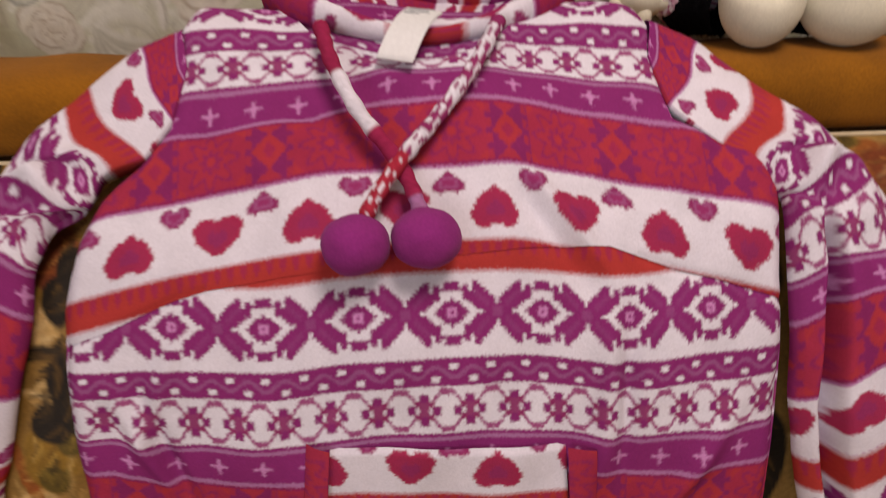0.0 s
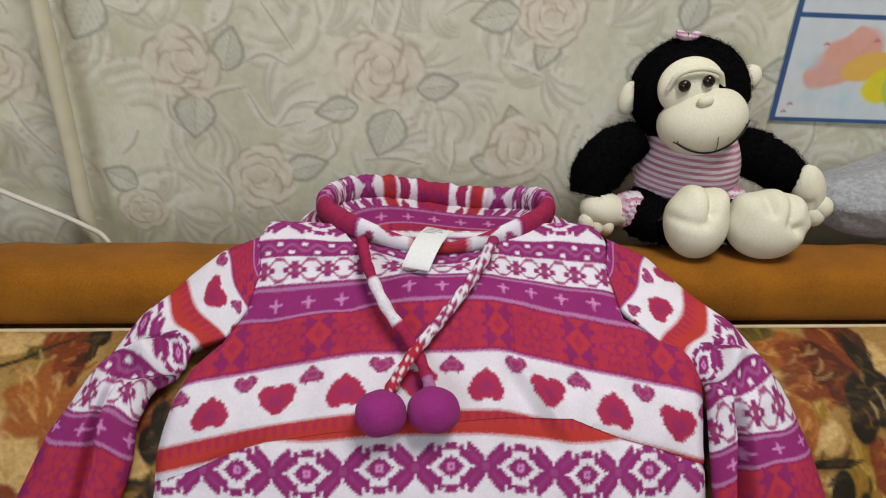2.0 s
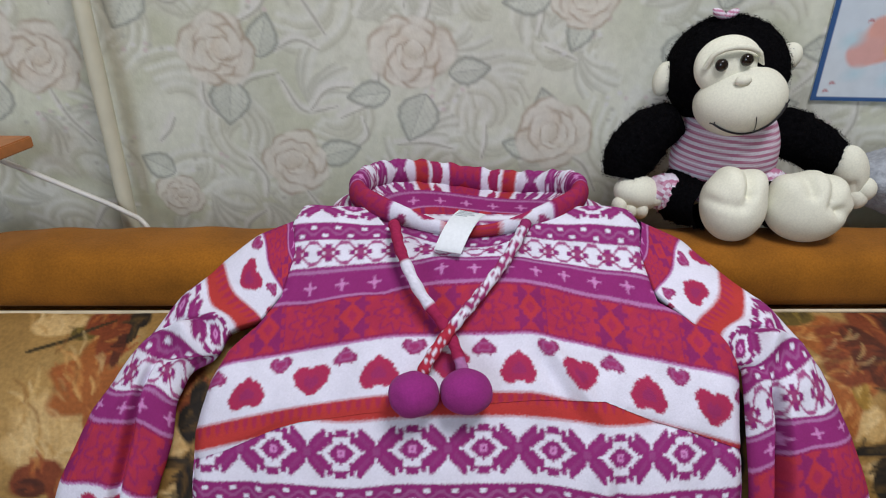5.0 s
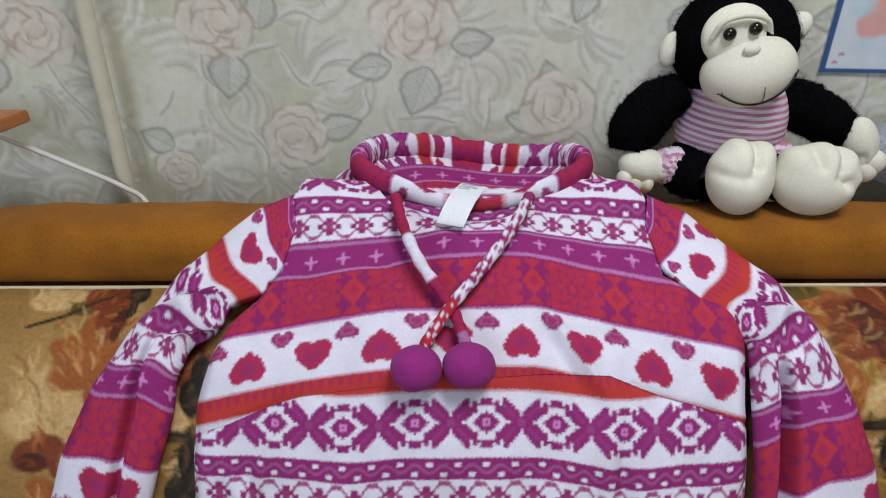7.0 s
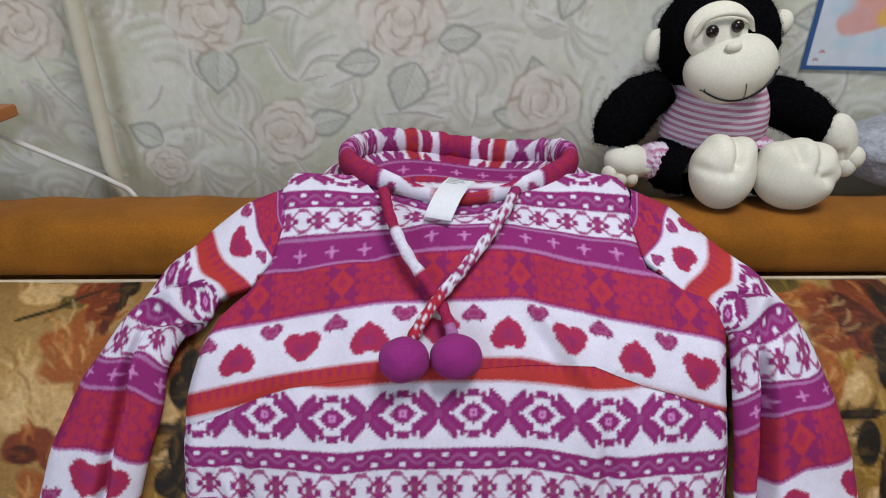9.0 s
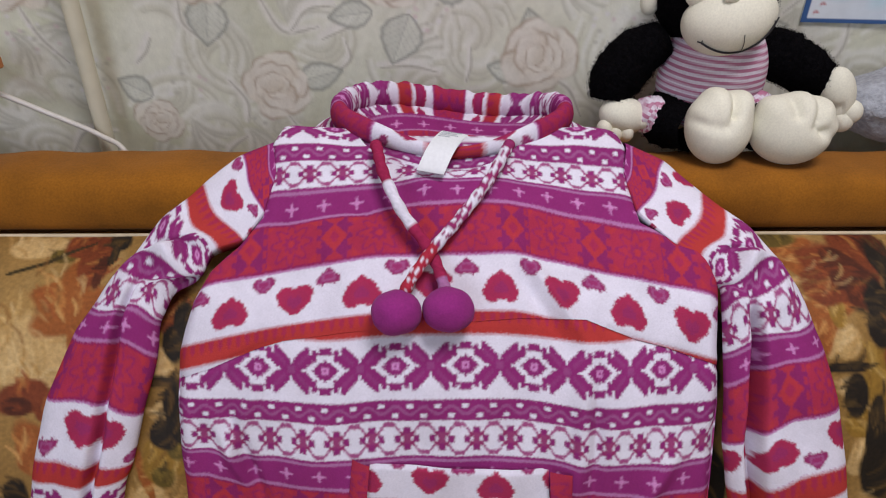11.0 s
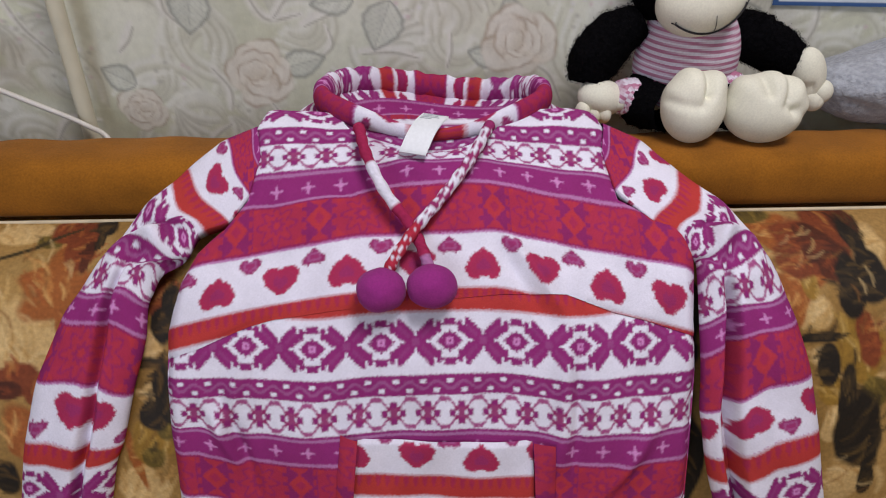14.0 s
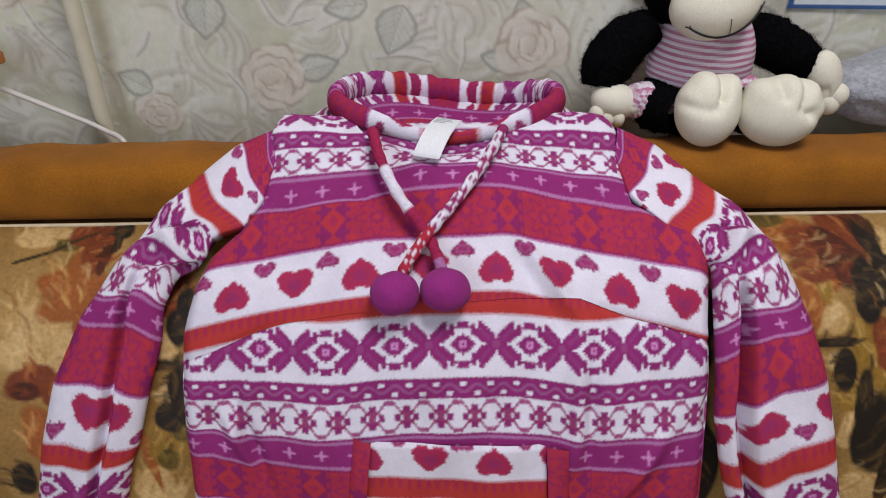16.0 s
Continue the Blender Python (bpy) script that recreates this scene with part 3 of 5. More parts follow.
def make_chart():
    """123 rows by 112 columns of colours: geometric red, hearts, red stripe, snowflakes, dots, rosettes, stars."""
    r, c = np.meshgrid((np.arange(123 * FINE) + 0.5) / FINE, (np.arange(NCOL * FINE) + 0.5) / FINE, indexing="ij")
    rq, cq = np.floor(r) + 0.5, np.floor(c) + 0.5      # whole knitted cells give the motifs their stepped edges
    ch = np.ones(r.shape + (3,)) * C_W

    def put(mask, col):
        ch[mask] = col
    ORANGE, CRIMSON, PLUM = np.array((0.445, 0.040, 0.056)), np.array((0.355, 0.029, 0.082)), np.array((0.245, 0.024, 0.114))
    # geometric red band, rows 0-20: squares with an eight-petalled flower between columns of diamonds
    g = r < 20
    put(g, CRIMSON)
    per = NCOL / 3
    u = (c + 9) % per
    fx, fy = u - 11, r - 10
    fr, fa = np.hypot(fx, fy), np.arctan2(fy, fx)
    sq = g & (u < 22)
    put(sq, CRIMSON * 0.6 + ORANGE * 0.4)
    lobe = 6.4 + 1.9 * np.cos(8 * fa)
    put(sq & (fr < lobe + 1.6), PLUM * 0.6 + CRIMSON * 0.4)
    put(sq & (fr < lobe), CRIMSON * 0.35 + ORANGE * 0.65)
    put(sq & (fr < 3.4 + 0.7 * np.cos(8 * fa)), PLUM * 0.5 + CRIMSON * 0.5)
    put(sq & (fr < 1.6), ORANGE)
    put(sq & (np.abs(fx) + np.abs(fy) > 16.5), ORANGE)
    col = g & (u >= 22)
    put(col, PLUM)
    mx_, my_ = np.abs(u - 22 - (per - 22) / 2), np.abs(r - 10)
    put(col & (mx_ / 5.6 + my_ / 5.8 < 1), ORANGE)
    put(col & (mx_ / 2.4 + my_ / 2.6 < 1), CRIMSON)
    put(col & (mx_ / 5.6 + np.abs(my_ - 10) / 4.6 < 1), ORANGE * 0.7 + CRIMSON * 0.3)
    put(col & (np.abs(mx_ - 6.6) < 0.9) & (np.abs(my_ % 5 - 2.5) < 1.5), CRIMSON * 0.5 + ORANGE * 0.5)
    put(g & ((r < 0.9) | (r > 19)), C_V)
    # hearts, rows 20-45
    hb = (r > 20) & (r < 45)
    put((r > 20) & (r < 20.8), C_L)
    for k, flip in ((14, True), (42, False), (70, True), (98, False)):
        put(hb & (heart_shape((cq - k) / 1.04, rq - 34.8, 7.4, flip) < 0), np.array((0.385, 0.031, 0.088)))
        put(hb & (heart_shape((cq - k) / 1.04, rq - 35.2, 5.4, flip) < 0), np.array((0.36, 0.032, 0.090)))
        put(hb & (heart_shape((cq - k) / 1.04, rq - 35.4, 3.0, flip) < 0), np.array((0.30, 0.032, 0.115)))
    for k, flip in ((0, True), (28, False), (56, True), (84, False), (112, True)):
        for w, cl in ((3.9, C_D), (2.7, C_D * 0.62 + C_L * 0.36), (1.6, C_D * 1.1)):
            put(hb & (heart_shape((cq - k) / 1.25, rq - 25.8, w, flip) < 0), cl)
    # red stripe, rows 45-57
    put((r >= 45) & (r < 57), np.array((0.45, 0.046, 0.040)))
    put(((r >= 45) & (r < 45.8)) | ((r > 56.2) & (r < 57)), (C_R + C_W) / 2)
    put((r >= 46.5) & (r < 51.5) & (np.abs(c % 4 - 2) < 1.25 - 0.18 * (r - 47)), CRIMSON * 0.8 + ORANGE * 0.2)
    # snowflakes, rows 57-82: broad diagonal arms with slit ends, and a framed diamond between two flakes
    ax, ay = np.abs(np.floor(c + 0.5) % 28 - 14), np.abs(np.floor(r + 0.5) - 69)
    ex = 14 - ax
    sn = (r >= 57) & (r < 82)
    put(sn & (ax > 1.15 * (ay - 4.1)) & (ax < 1.3 * ay + 5.0) & (ax < 10.7) & (ay < 9.6 - (ax > 7.5)), C_P)
    put(sn & (np.abs(ax - 1.12 * ay) < 0.8) & (ax > 2.5) & (ax < 8), C_P * 0.85 + C_L * 0.12)
    put(sn & (ay < 2) & (ax < 2), C_P * 0.75 + C_L * 0.2)
    put(sn & (ax < 0.5) & (ay > 2.5), C_W)
    put(sn & (np.abs(ax - 8) < 0.5) & (ay > 6.5), C_W)
    put(sn & (ex / 7.4 + ay / 6.6 < 1), C_W)
    put(sn & (ex / 5.3 + ay / 4.9 < 1), C_P)
    put(sn & (ex < 1.5) & (ay < 1.5), C_L * 1.3)
    put(sn & (ex < 0.5) & (ay < 0.5), C_P)
    put(sn & (ay > 6.6) & (ay < 9.5) & (ex < 3.4 - (ay - 6.6) * 0.9), C_P)
    put(sn & (ex == 2) & (ay == 9), C_P)
    # dotted purple, rows 82-92
    db = (r >= 82) & (r < 92)
    put(db, C_P)
    dp = NCOL / 10
    zz = 87 - 1.9 * np.cos(2 * np.pi * c / dp)
    put(db & (np.abs(r - zz) < 0.85), C_P * 0.5 + C_L * 0.4)
    put((np.abs(r - 84.9) < 1.15) & (np.abs(c % dp - dp / 2) < 1.25), C_W)
    put((np.abs(r - 89.4) < 1.15) & (np.abs((c + dp / 2) % dp - dp / 2) < 1.25), C_W)
    # rosettes, rows 92-107
    ro = (r >= 92) & (r < 107)
    hx, hy = np.abs((c - 4.5 + 7) % 14 - 7), np.abs(r - 99.4)
    line = np.clip(2.0 + (hx - 2.2) * 1.35, 2.0, 6.0)
    put(ro & (np.abs(hy - line) < 0.85) & (hx > 1.4), C_D * 0.72 + C_L * 0.3)
    put(ro & (hx < 1.5) & (hy > 2.2) & (hy < 4.9), C_P)
    put(ro & (hy < 1.5) & (hx > 2.3) & (hx < 4.9), C_P)
    put(ro & (np.abs(hx - 2.0) < 0.9) & (np.abs(hy - 2.0) < 0.9), C_D)
    put(ro & (hx < 1.5) & (hy < 2.2), C_D * 0.8 + C_L * 0.15)
    put(ro & (np.abs(hx - 1.9) < 0.5) & (hy < 0.9), C_W)
    # stars, rows 107-123
    put(r >= 107, C_P * 1.02)
    put((r >= 108.4) & (r < 110.2), C_L * 0.85)
    put((r >= 121.4), C_L * 0.95)
    tx, ty = np.abs((c - 11 + 7) % 14 - 7), np.abs(r - 116)
    put((r > 110.5) & (r < 121) & ((tx < 0.6) & (ty < 3.2) | (ty < 0.6) & (tx < 2.8) | (tx + ty < 1.9)), C_L * 1.25)
    return ch


CHART = make_chart()
_rs = np.random.RandomState(21)


def dye(v, u, fuzz=0.27):
    """Print colour at row v and column u of the cloth, in cells; the nap blurs the edges of the print."""
    u = u + 0 * v
    v = v + 0 * u
    out = 0
    for k in range(5):
        i = np.floor((v + fuzz * _rs.randn(*v.shape)) * FINE).astype(int)
        j = np.floor((u + fuzz * _rs.randn(*v.shape)) * FINE).astype(int)
        out = out + CHART[np.mod(i, 123 * FINE), np.mod(j, NCOL * FINE)] / 5
    return out * (1 + 0.02 * _rs.randn(*out.shape[:-1], 1))


# the line over which the cloth hangs, from the shoulders (0) down
HY, HZ, HS = smooth_profile([(0.12, 0.885), (0.09, 0.883), (0.06, 0.874), (0.03, 0.848), (-0.03, 0.803), (-0.08, 0.764), (-0.125, 0.70), (-0.155, 0.635), (-0.178, 0.55), (-0.198, 0.455), (-0.24, 0.436), (-0.36, 0.434)], 400, 7)
HS = HS - np.interp(0.06, HY[::-1], HS[::-1])
NTY, NTZ = np.gradient(HZ, HS), -np.gradient(HY, HS)
_l = np.hypot(NTY, NTZ)
NTY, NTZ = NTY / _l, NTZ / _l


def drape(x, s, h):
    """A point of the cloth: x across, s down the hang line, h off it."""
    h = h + 0.009 * x / 0.2 * np.clip((s - 0.03) / 0.1, 0, 1)
    return np.stack([x + 0 * s, np.interp(s, HS, HY) + h * np.interp(s, HS, NTY), np.interp(s, HS, HZ) + h * np.interp(s, HS, NTZ)], -1)


def ridge(x, s, x0, s0, x1, s1, w, h):
    """A soft fold along a line from (x0, s0) to (x1, s1)."""
    dx, ds = x1 - x0, s1 - s0
    L2 = dx * dx + ds * ds
    t = np.clip(((x - x0) * dx + (s - s0) * ds) / L2, 0, 1)
    d = np.hypot(x - x0 - t * dx, s - s0 - t * ds)
    return h * np.exp(-(d / w) ** 2) * np.sin(np.pi * np.clip(t * 0.9 + 0.05, 0, 1))


def folds(x, s):
    o = 0.0012 * np.sin(26 * x + 9 * s) + 0.0010 * np.sin(41 * x - 23 * s + 1.0) + 0.0006 * np.sin(95 * x + 60 * s)
    o = o + ridge(x, s, 0.085, 0.118, 0.150, 0.215, 0.007, 0.004) - ridge(x, s, 0.075, 0.13, 0.128, 0.215, 0.008, 0.0035)
    o = o + ridge(x, s, 0.14, 0.215, 0.135, 0.36, 0.009, 0.0035) - ridge(x, s, 0.155, 0.23, 0.15, 0.36, 0.006, 0.003)
    o = o + ridge(x, s, -0.15, 0.21, -0.205, 0.34, 0.008, 0.003) - ridge(x, s, -0.19, 0.27, -0.155, 0.40, 0.007, 0.004)
    o = o + ridge(x, s, -0.215, 0.26, -0.16, 0.38, 0.007, 0.003) + ridge(x, s, 0.23, 0.30, 0.17, 0.40, 0.009, 0.004)
    o = o - ridge(x, s, -0.09, 0.05, -0.02, 0.12, 0.009, 0.0025) + ridge(x, s, -0.03, 0.03, 0.02, 0.06, 0.01, 0.003)
    return 1.7 * o


sweater = tagged(new("sweater"), "purple, red and white patterned fleece sweater draped over the sofa back", "sweater")
LEFT_S = np.array([(-0.03, -0.150), (0.0, -0.160), (0.043, -0.161), (0.077, -0.166), (0.106, -0.186), (0.131, -0.212), (0.159, -0.227), (0.212, -0.240), (0.27, -0.242), (0.33, -0.240), (0.40, -0.240), (0.52, -0.243)])
RIGHT_S = np.array([(-0.03, 0.195), (0.0, 0.200), (0.048, 0.199), (0.087, 0.204), (0.112, 0.236), (0.120, 0.258), (0.149, 0.270), (0.211, 0.266), (0.261, 0.267), (0.325, 0.265), (0.40, 0.267), (0.52, 0.270)])


def edges(s):
    return np.interp(s, LEFT_S[:, 0], LEFT_S[:, 1]), np.interp(s, RIGHT_S[:, 0], RIGHT_S[:, 1])


def drop_yoke(x):
    return 0.031 * np.clip((-x - 0.03) / 0.2, 0, 2) ** 1.5 + 0.050 * np.clip((x - 0.075) / 0.2, 0, 2) ** 1.1


def drop_front(x):
    return 0.006 * np.exp(-((x + 0.1) / 0.045) ** 2) + 0.009 * np.exp(-((x - 0.152) / 0.055) ** 2) + 0.003 * np.exp(-((x - 0.23) / 0.03) ** 2)


def seam_line(x):
    """The bust seam, down the hang line: under the red stripe at one side, over it at the other."""
    return np.interp(x, (-0.27, -0.236, -0.21, -0.184, -0.162, -0.14, -0.08, 0.0, 0.08, 0.142, 0.19, 0.216, 0.262, 0.29),
                     (0.247, 0.236, 0.228, 0.217, 0.208, 0.202, 0.194, 0.187, 0.182, 0.184, 0.203, 0.210, 0.226, 0.235))


# how far down the hang line each printed row lies, and which column lies where across, on the yoke and on the front
YOKE_ROWS = ((-60, -47, -36, -23.6, -7, 0, 20, 45, 57, 70), (-0.032, -0.012, 0.008, 0.029, 0.0505, 0.067, 0.119, 0.174, 0.198, 0.226))
FRONT_ROWS = ((40, 57, 69.2, 82, 92, 99.4, 107, 116, 122, 200), (0.160, 0.198, 0.2255, 0.2565, 0.2765, 0.2945, 0.3115, 0.3285, 0.342, 0.518))
YOKE_COLS = ((-0.29, -0.19, -0.132, -0.068, -0.001, 0.064, 0.12, 0.182, 0.238, 0.30), (-32, 14, 42, 70, 98, 126, 154, 182, 210, 238))
FRONT_COLS = ((-0.29, -0.226, -0.164, -0.102, -0.036, 0.029, 0.093, 0.153, 0.21, 0.27), (-57, -28, 0, 28, 56, 84, 112, 140, 168, 196))


def body_panel(name, v0, v1, drop, yoke, x0, x1, off, label=""):
    vs, cs = np.arange(v0, v1 + 0.01, 1 / FINE), np.arange(0, int((x1 - x0) / CELL) + 1, 1 / FINE)
    V, Cc = np.meshgrid(vs, cs, indexing="ij")
    x = x0 + Cc * CELL
    rows, cols = (YOKE_ROWS, YOKE_COLS) if yoke else (FRONT_ROWS, FRONT_COLS)
    s = np.interp(V, *rows) + drop(x) * np.clip((V + 50) / 50, 0, 1)
    if yoke:                              # the neckline pulls the starred band down on one side
        s = s + 0.010 * np.exp(-((V + 6) / 9) ** 2) * np.clip((-x - 0.005) / 0.07, 0, 1) * np.clip((0.2 + x) / 0.06, 0, 1)
    else:                                 # a slanting fold lifts the hem side
        s = s - 0.008 * np.clip((-x - 0.178) / 0.035, 0, 1) * np.clip((V - 92) / 22, 0, 1) + 0.004 * np.exp(-((x + 0.178) / 0.02) ** 2) * np.clip((V - 92) / 22, 0, 1)
    sl = seam_line(x)
    if yoke:
        s = np.where(s > sl, np.minimum(s, sl + 0.0), s)
    le, re_ = edges(s)
    xc = np.clip(x, le, re_)
    d = np.minimum(xc - le, re_ - xc)
    h = folds(xc, s) + off - np.interp(s, (0.12, 0.18), (0.004, 0.013)) * (1 - np.clip(d / 0.014, 0, 1)) ** 2
    h = h - (0.0006 + 0.0014 * (np.abs(x - 0.01) > 0.15)) * np.exp(-((s - sl) / 0.004) ** 2)           # the seam pulls in
    X = drape(xc, s, h)
    Vf, Cf = V[:-1, :-1] + 0.5 / FINE, Cc[:-1, :-1] + 0.5 / FINE
    xm, sm = x0 + Cf * CELL, (s[:-1, :-1] + s[1:, 1:]) / 2
    lm, rm = edges(sm)
    keep = (xm > lm - CELL) & (xm < rm + CELL)
    if yoke:
        keep &= (s[1:, 1:] - s[:-1, :-1]) > 1e-6
        keep &= ((xm - 0.012) / 0.088) ** 2 + ((sm + 0.030) / 0.062) ** 2 > 1
    else:
        keep &= sm > seam_line(xm) - 0.008
    return sheet(name, X[:, ::-1], FLEECE, dye(Vf, np.interp(xm, *cols))[:, ::-1], keep[:, ::-1], sweater, label)


body_panel("yoke", -56, 62, drop_yoke, True, -0.2475, 0.28, 0.0, "yoke with hearts on white over a red stripe")
body_panel("front", 44, 200, drop_front, False, -0.2475, 0.28, -0.0009, "front panel with purple snowflakes and stars")
# the back of the garment, lying on the sofa
vs = np.linspace(-0.03, 0.52, 120)
us_ = np.linspace(0, 1, 80)
S_, U_ = np.meshgrid(vs, us_, indexing="ij")
le, re_ = edges(S_)
X_ = drape(le + (re_ - le) * U_, S_, -0.0135 + 0 * U_)
sheet("back", X_, FLEECE, dye((S_[:-1, :-1] - 0.0735) / CELL, (X_[:-1, :-1, 0]) / CELL), None, sweater)


def bridge(pts, v):
    p = np.array(pts, float)
    return np.stack([np.interp(v, p[:, 0], p[:, k]) for k in range(1, 5)], -1)


def sleeve(stations, cols, phase, crease, jump, bulge, flip):
    """A sleeve through stations (print row, outer x, outer s, inner x, inner s): a puffed tube with a long crease."""
    v = np.arange(stations[0][0], stations[-1][0] + 1.0, 1 / FINE)
    st = bridge(stations, v)
    for k in range(4):
        st[:, k] = np.convolve(np.r_[[st[0, k]] * 7, st[:, k], [st[-1, k]] * 7], np.ones(15) / 15, "valid")
    a = np.linspace(0, 2 * np.pi, 2 * cols * FINE, endpoint=False)
    V, A = np.meshgrid(v, a, indexing="ij")
    w = 0.5 - 0.5 * np.cos(A)
    w = np.where(A <= np.pi, A / np.pi * 0.75 + 0.25 * w, (2 - A / np.pi) * 0.75 + 0.25 * w)
    ox, os, ix, is_ = (st[:, k][:, None] for k in range(4))
    x, s = ox + (ix - ox) * w, os + (is_ - os) * w
    top = A <= np.pi
    puff = np.sqrt(np.clip(np.sin(A), 0, 1))
    cap = np.clip((78 - V) / 34, 0, 1)                # the cap of the sleeve lies flush with the yoke
    flat = np.sqrt(np.clip(np.sin(np.minimum(A, np.pi / 2)), 0, 1))
    h = np.where(top, -0.007 * (1 - cap) - 0.014 * cap + (1 - cap) * (bulge - 0.007) * puff + cap * 0.0155 * flat, -0.0145 + 0.0075 * (1 - cap) * (1 - np.sqrt(np.clip(-np.sin(A), 0, 1))))
    for w0, w1, d0, wd in crease:         # long creases drift across the sleeve on their way down
        mid = np.interp(V, (100, 150), (w0, w1))
        h = h - top * d0 * np.clip((V - 84) / 25, 0, 1) * np.exp(-((w - mid) / wd) ** 2)
    amt2 = np.exp(-((V - 78) / 20) ** 2)              # bunched cloth at the bend
    h = h + top * amt2 * np.sin(np.pi * w) * (0.005 * np.sin(V / 2.6 + 5 * w) + 0.003 * np.sin(V / 4.1 - 9 * w))
    s = s + top * amt2 * 0.006 * np.sin(9 * w + V / 6)
    h = h + top * 0.0014 * np.sin(V / 7 + 7 * w) * np.sin(np.pi * w)
    X = drape(x, s, h)
    n = 2 * cols
    nf = n * FINE
    Vf = V[:-1] + 0.5 / FINE
    ripple = 1.8 * np.sin(6.5 * w[:-1] + V[:-1] / 30)
    Cf = np.where(flip, 1, -1) * (A[:-1] / (2 * np.pi) * n) + phase
    wj = np.interp(V[:-1], (100, 150), crease[0][:2])          # cloth is swallowed by the first crease
    fold_in = np.clip((w[:-1] - wj) / 0.03 + 0.5, 0, 1) * np.clip((V[:-1] - 84) / 20, 0, 1) * top[:-1]
    Cf, ripple = Cf + jump[0] * fold_in, ripple + jump[1] * fold_in
    Vd = Vf + ripple                      # on this run of the print the hearts stand the other way up
    turned = (Vd > 144) & (Vd < 167.8)
    col = dye(np.where(turned, 311.7 - Vd, Vd), Cf + 28 * turned)
    return sheet("sleeve", X if flip else X[:, ::-1], FLEECE, col if flip else col[:, ::-1][:, np.r_[1:nf, 0]], None, sweater, close=True)


sleeve([(-8, -0.160, -0.012, -0.154, 0.030), (20, -0.194, 0.006, -0.165, 0.074), (45, -0.232, 0.040, -0.184, 0.102), (57, -0.247, 0.058, -0.213, 0.112), (82, -0.288, 0.106, -0.226, 0.140),
        (92, -0.303, 0.127, -0.247, 0.150), (107, -0.321, 0.163, -0.257, 0.182), (123, -0.337, 0.192, -0.259, 0.218), (143, -0.361, 0.250, -0.273, 0.274), (168, -0.378, 0.314, -0.286, 0.325),
        (180, -0.384, 0.343, -0.294, 0.343), (205, -0.396, 0.397, -0.308, 0.400), (240, -0.411, 0.47, -0.33, 0.474), (246, -0.413, 0.483, -0.332, 0.487)], 42, 21, ((0.48, 0.66, 0.015, 0.045), (0.25, 0.30, 0.002, 0.1)), (-8, 2), 0.027, True)
sleeve([(-8, 0.200, -0.012, 0.194, 0.030), (20, 0.243, 0.014, 0.203, 0.078), (45, 0.277, 0.050, 0.236, 0.115), (57, 0.297, 0.076, 0.260, 0.132), (82, 0.329, 0.122, 0.272, 0.158),
        (92, 0.338, 0.146, 0.270, 0.182), (107, 0.351, 0.183, 0.270, 0.213), (123, 0.362, 0.210, 0.270, 0.243), (143, 0.375, 0.258, 0.270, 0.296), (168, 0.386, 0.314, 0.277, 0.340),
        (180, 0.391, 0.340, 0.285, 0.371), (205, 0.405, 0.400, 0.303, 0.428), (240, 0.424, 0.47, 0.33, 0.49), (246, 0.426, 0.483, 0.332, 0.50)], 52, 45, ((0.68, 0.80, 0.028, 0.050), (0.42, 0.45, 0.003, 0.1)), (-6, 0), 0.030, False)

# collar: a rolled edge round the neck, a lining that dips inside it and a skirt down to the shoulders
ang = np.linspace(0, 2 * np.pi, 450, endpoint=False)


def collar_line(a):
    sn = np.sin(a)
    x = 0.024 + 0.123 * np.cos(a)
    y = 0.128 + np.where(sn > 0, 0.084, 0.074) * sn
    z = 0.882 - 0.020 * np.clip(sn, 0, 1) ** 2 * (1 + 0.95 * np.cos(a)) - 0.016 * np.exp(-((a - 1.5 * np.pi) / 0.55) ** 2)
    return np.stack([x, y, z], -1)


CL = collar_line(ang)
wr = 0.0008 * np.sin(ang * 23) + 0.0006 * np.sin(ang * 41 + 1)
rad = 0.0125 + wr * np.clip(np.sin(ang) + 0.4, 0, 1) - 0.0072 * np.exp(-((ang - 1.5 * np.pi) / 0.75) ** 2)
b = np.linspace(0, 2 * np.pi, 40, endpoint=False)
out = np.stack([np.cos(ang) * 0.084, np.sin(ang) * 0.116, 0 * ang], -1)
out /= np.linalg.norm(out, axis=1)[:, None]
RR = CL[:, None] + rad[:, None, None] * (np.cos(b)[None, :, None] * out[:, None] * 0.8 + np.sin(b)[None, :, None] * np.array((0, 0, 1.25)))
RR = np.concatenate([RR, RR[:1]], 0)
A_, B_ = np.meshgrid(np.arange(450) / 3, np.arange(40) * 0.45, indexing="ij")


def collar_dye(a, k):
    """The collar's cloth runs round the neck, so its bands stand upright."""
    off = np.abs((a / 150.0 * 360 + 90) % 360 - 180)           # degrees round from the nape
    v = np.interp(off, (0, 9.4, 22, 31.5, 54, 63, 75, 98, 138, 165, 180), (10, 20, 45, 57, 82, 92, 107, 123, 143, 168, 175))
    out = dye(v, k * 1.4 + 3)
    return np.where(out[..., :1] - 6 * out[..., 1:2] > 0.14, out * np.array((0.86, 0.82, 1.06)), out)      # the collar's red is a deeper crimson


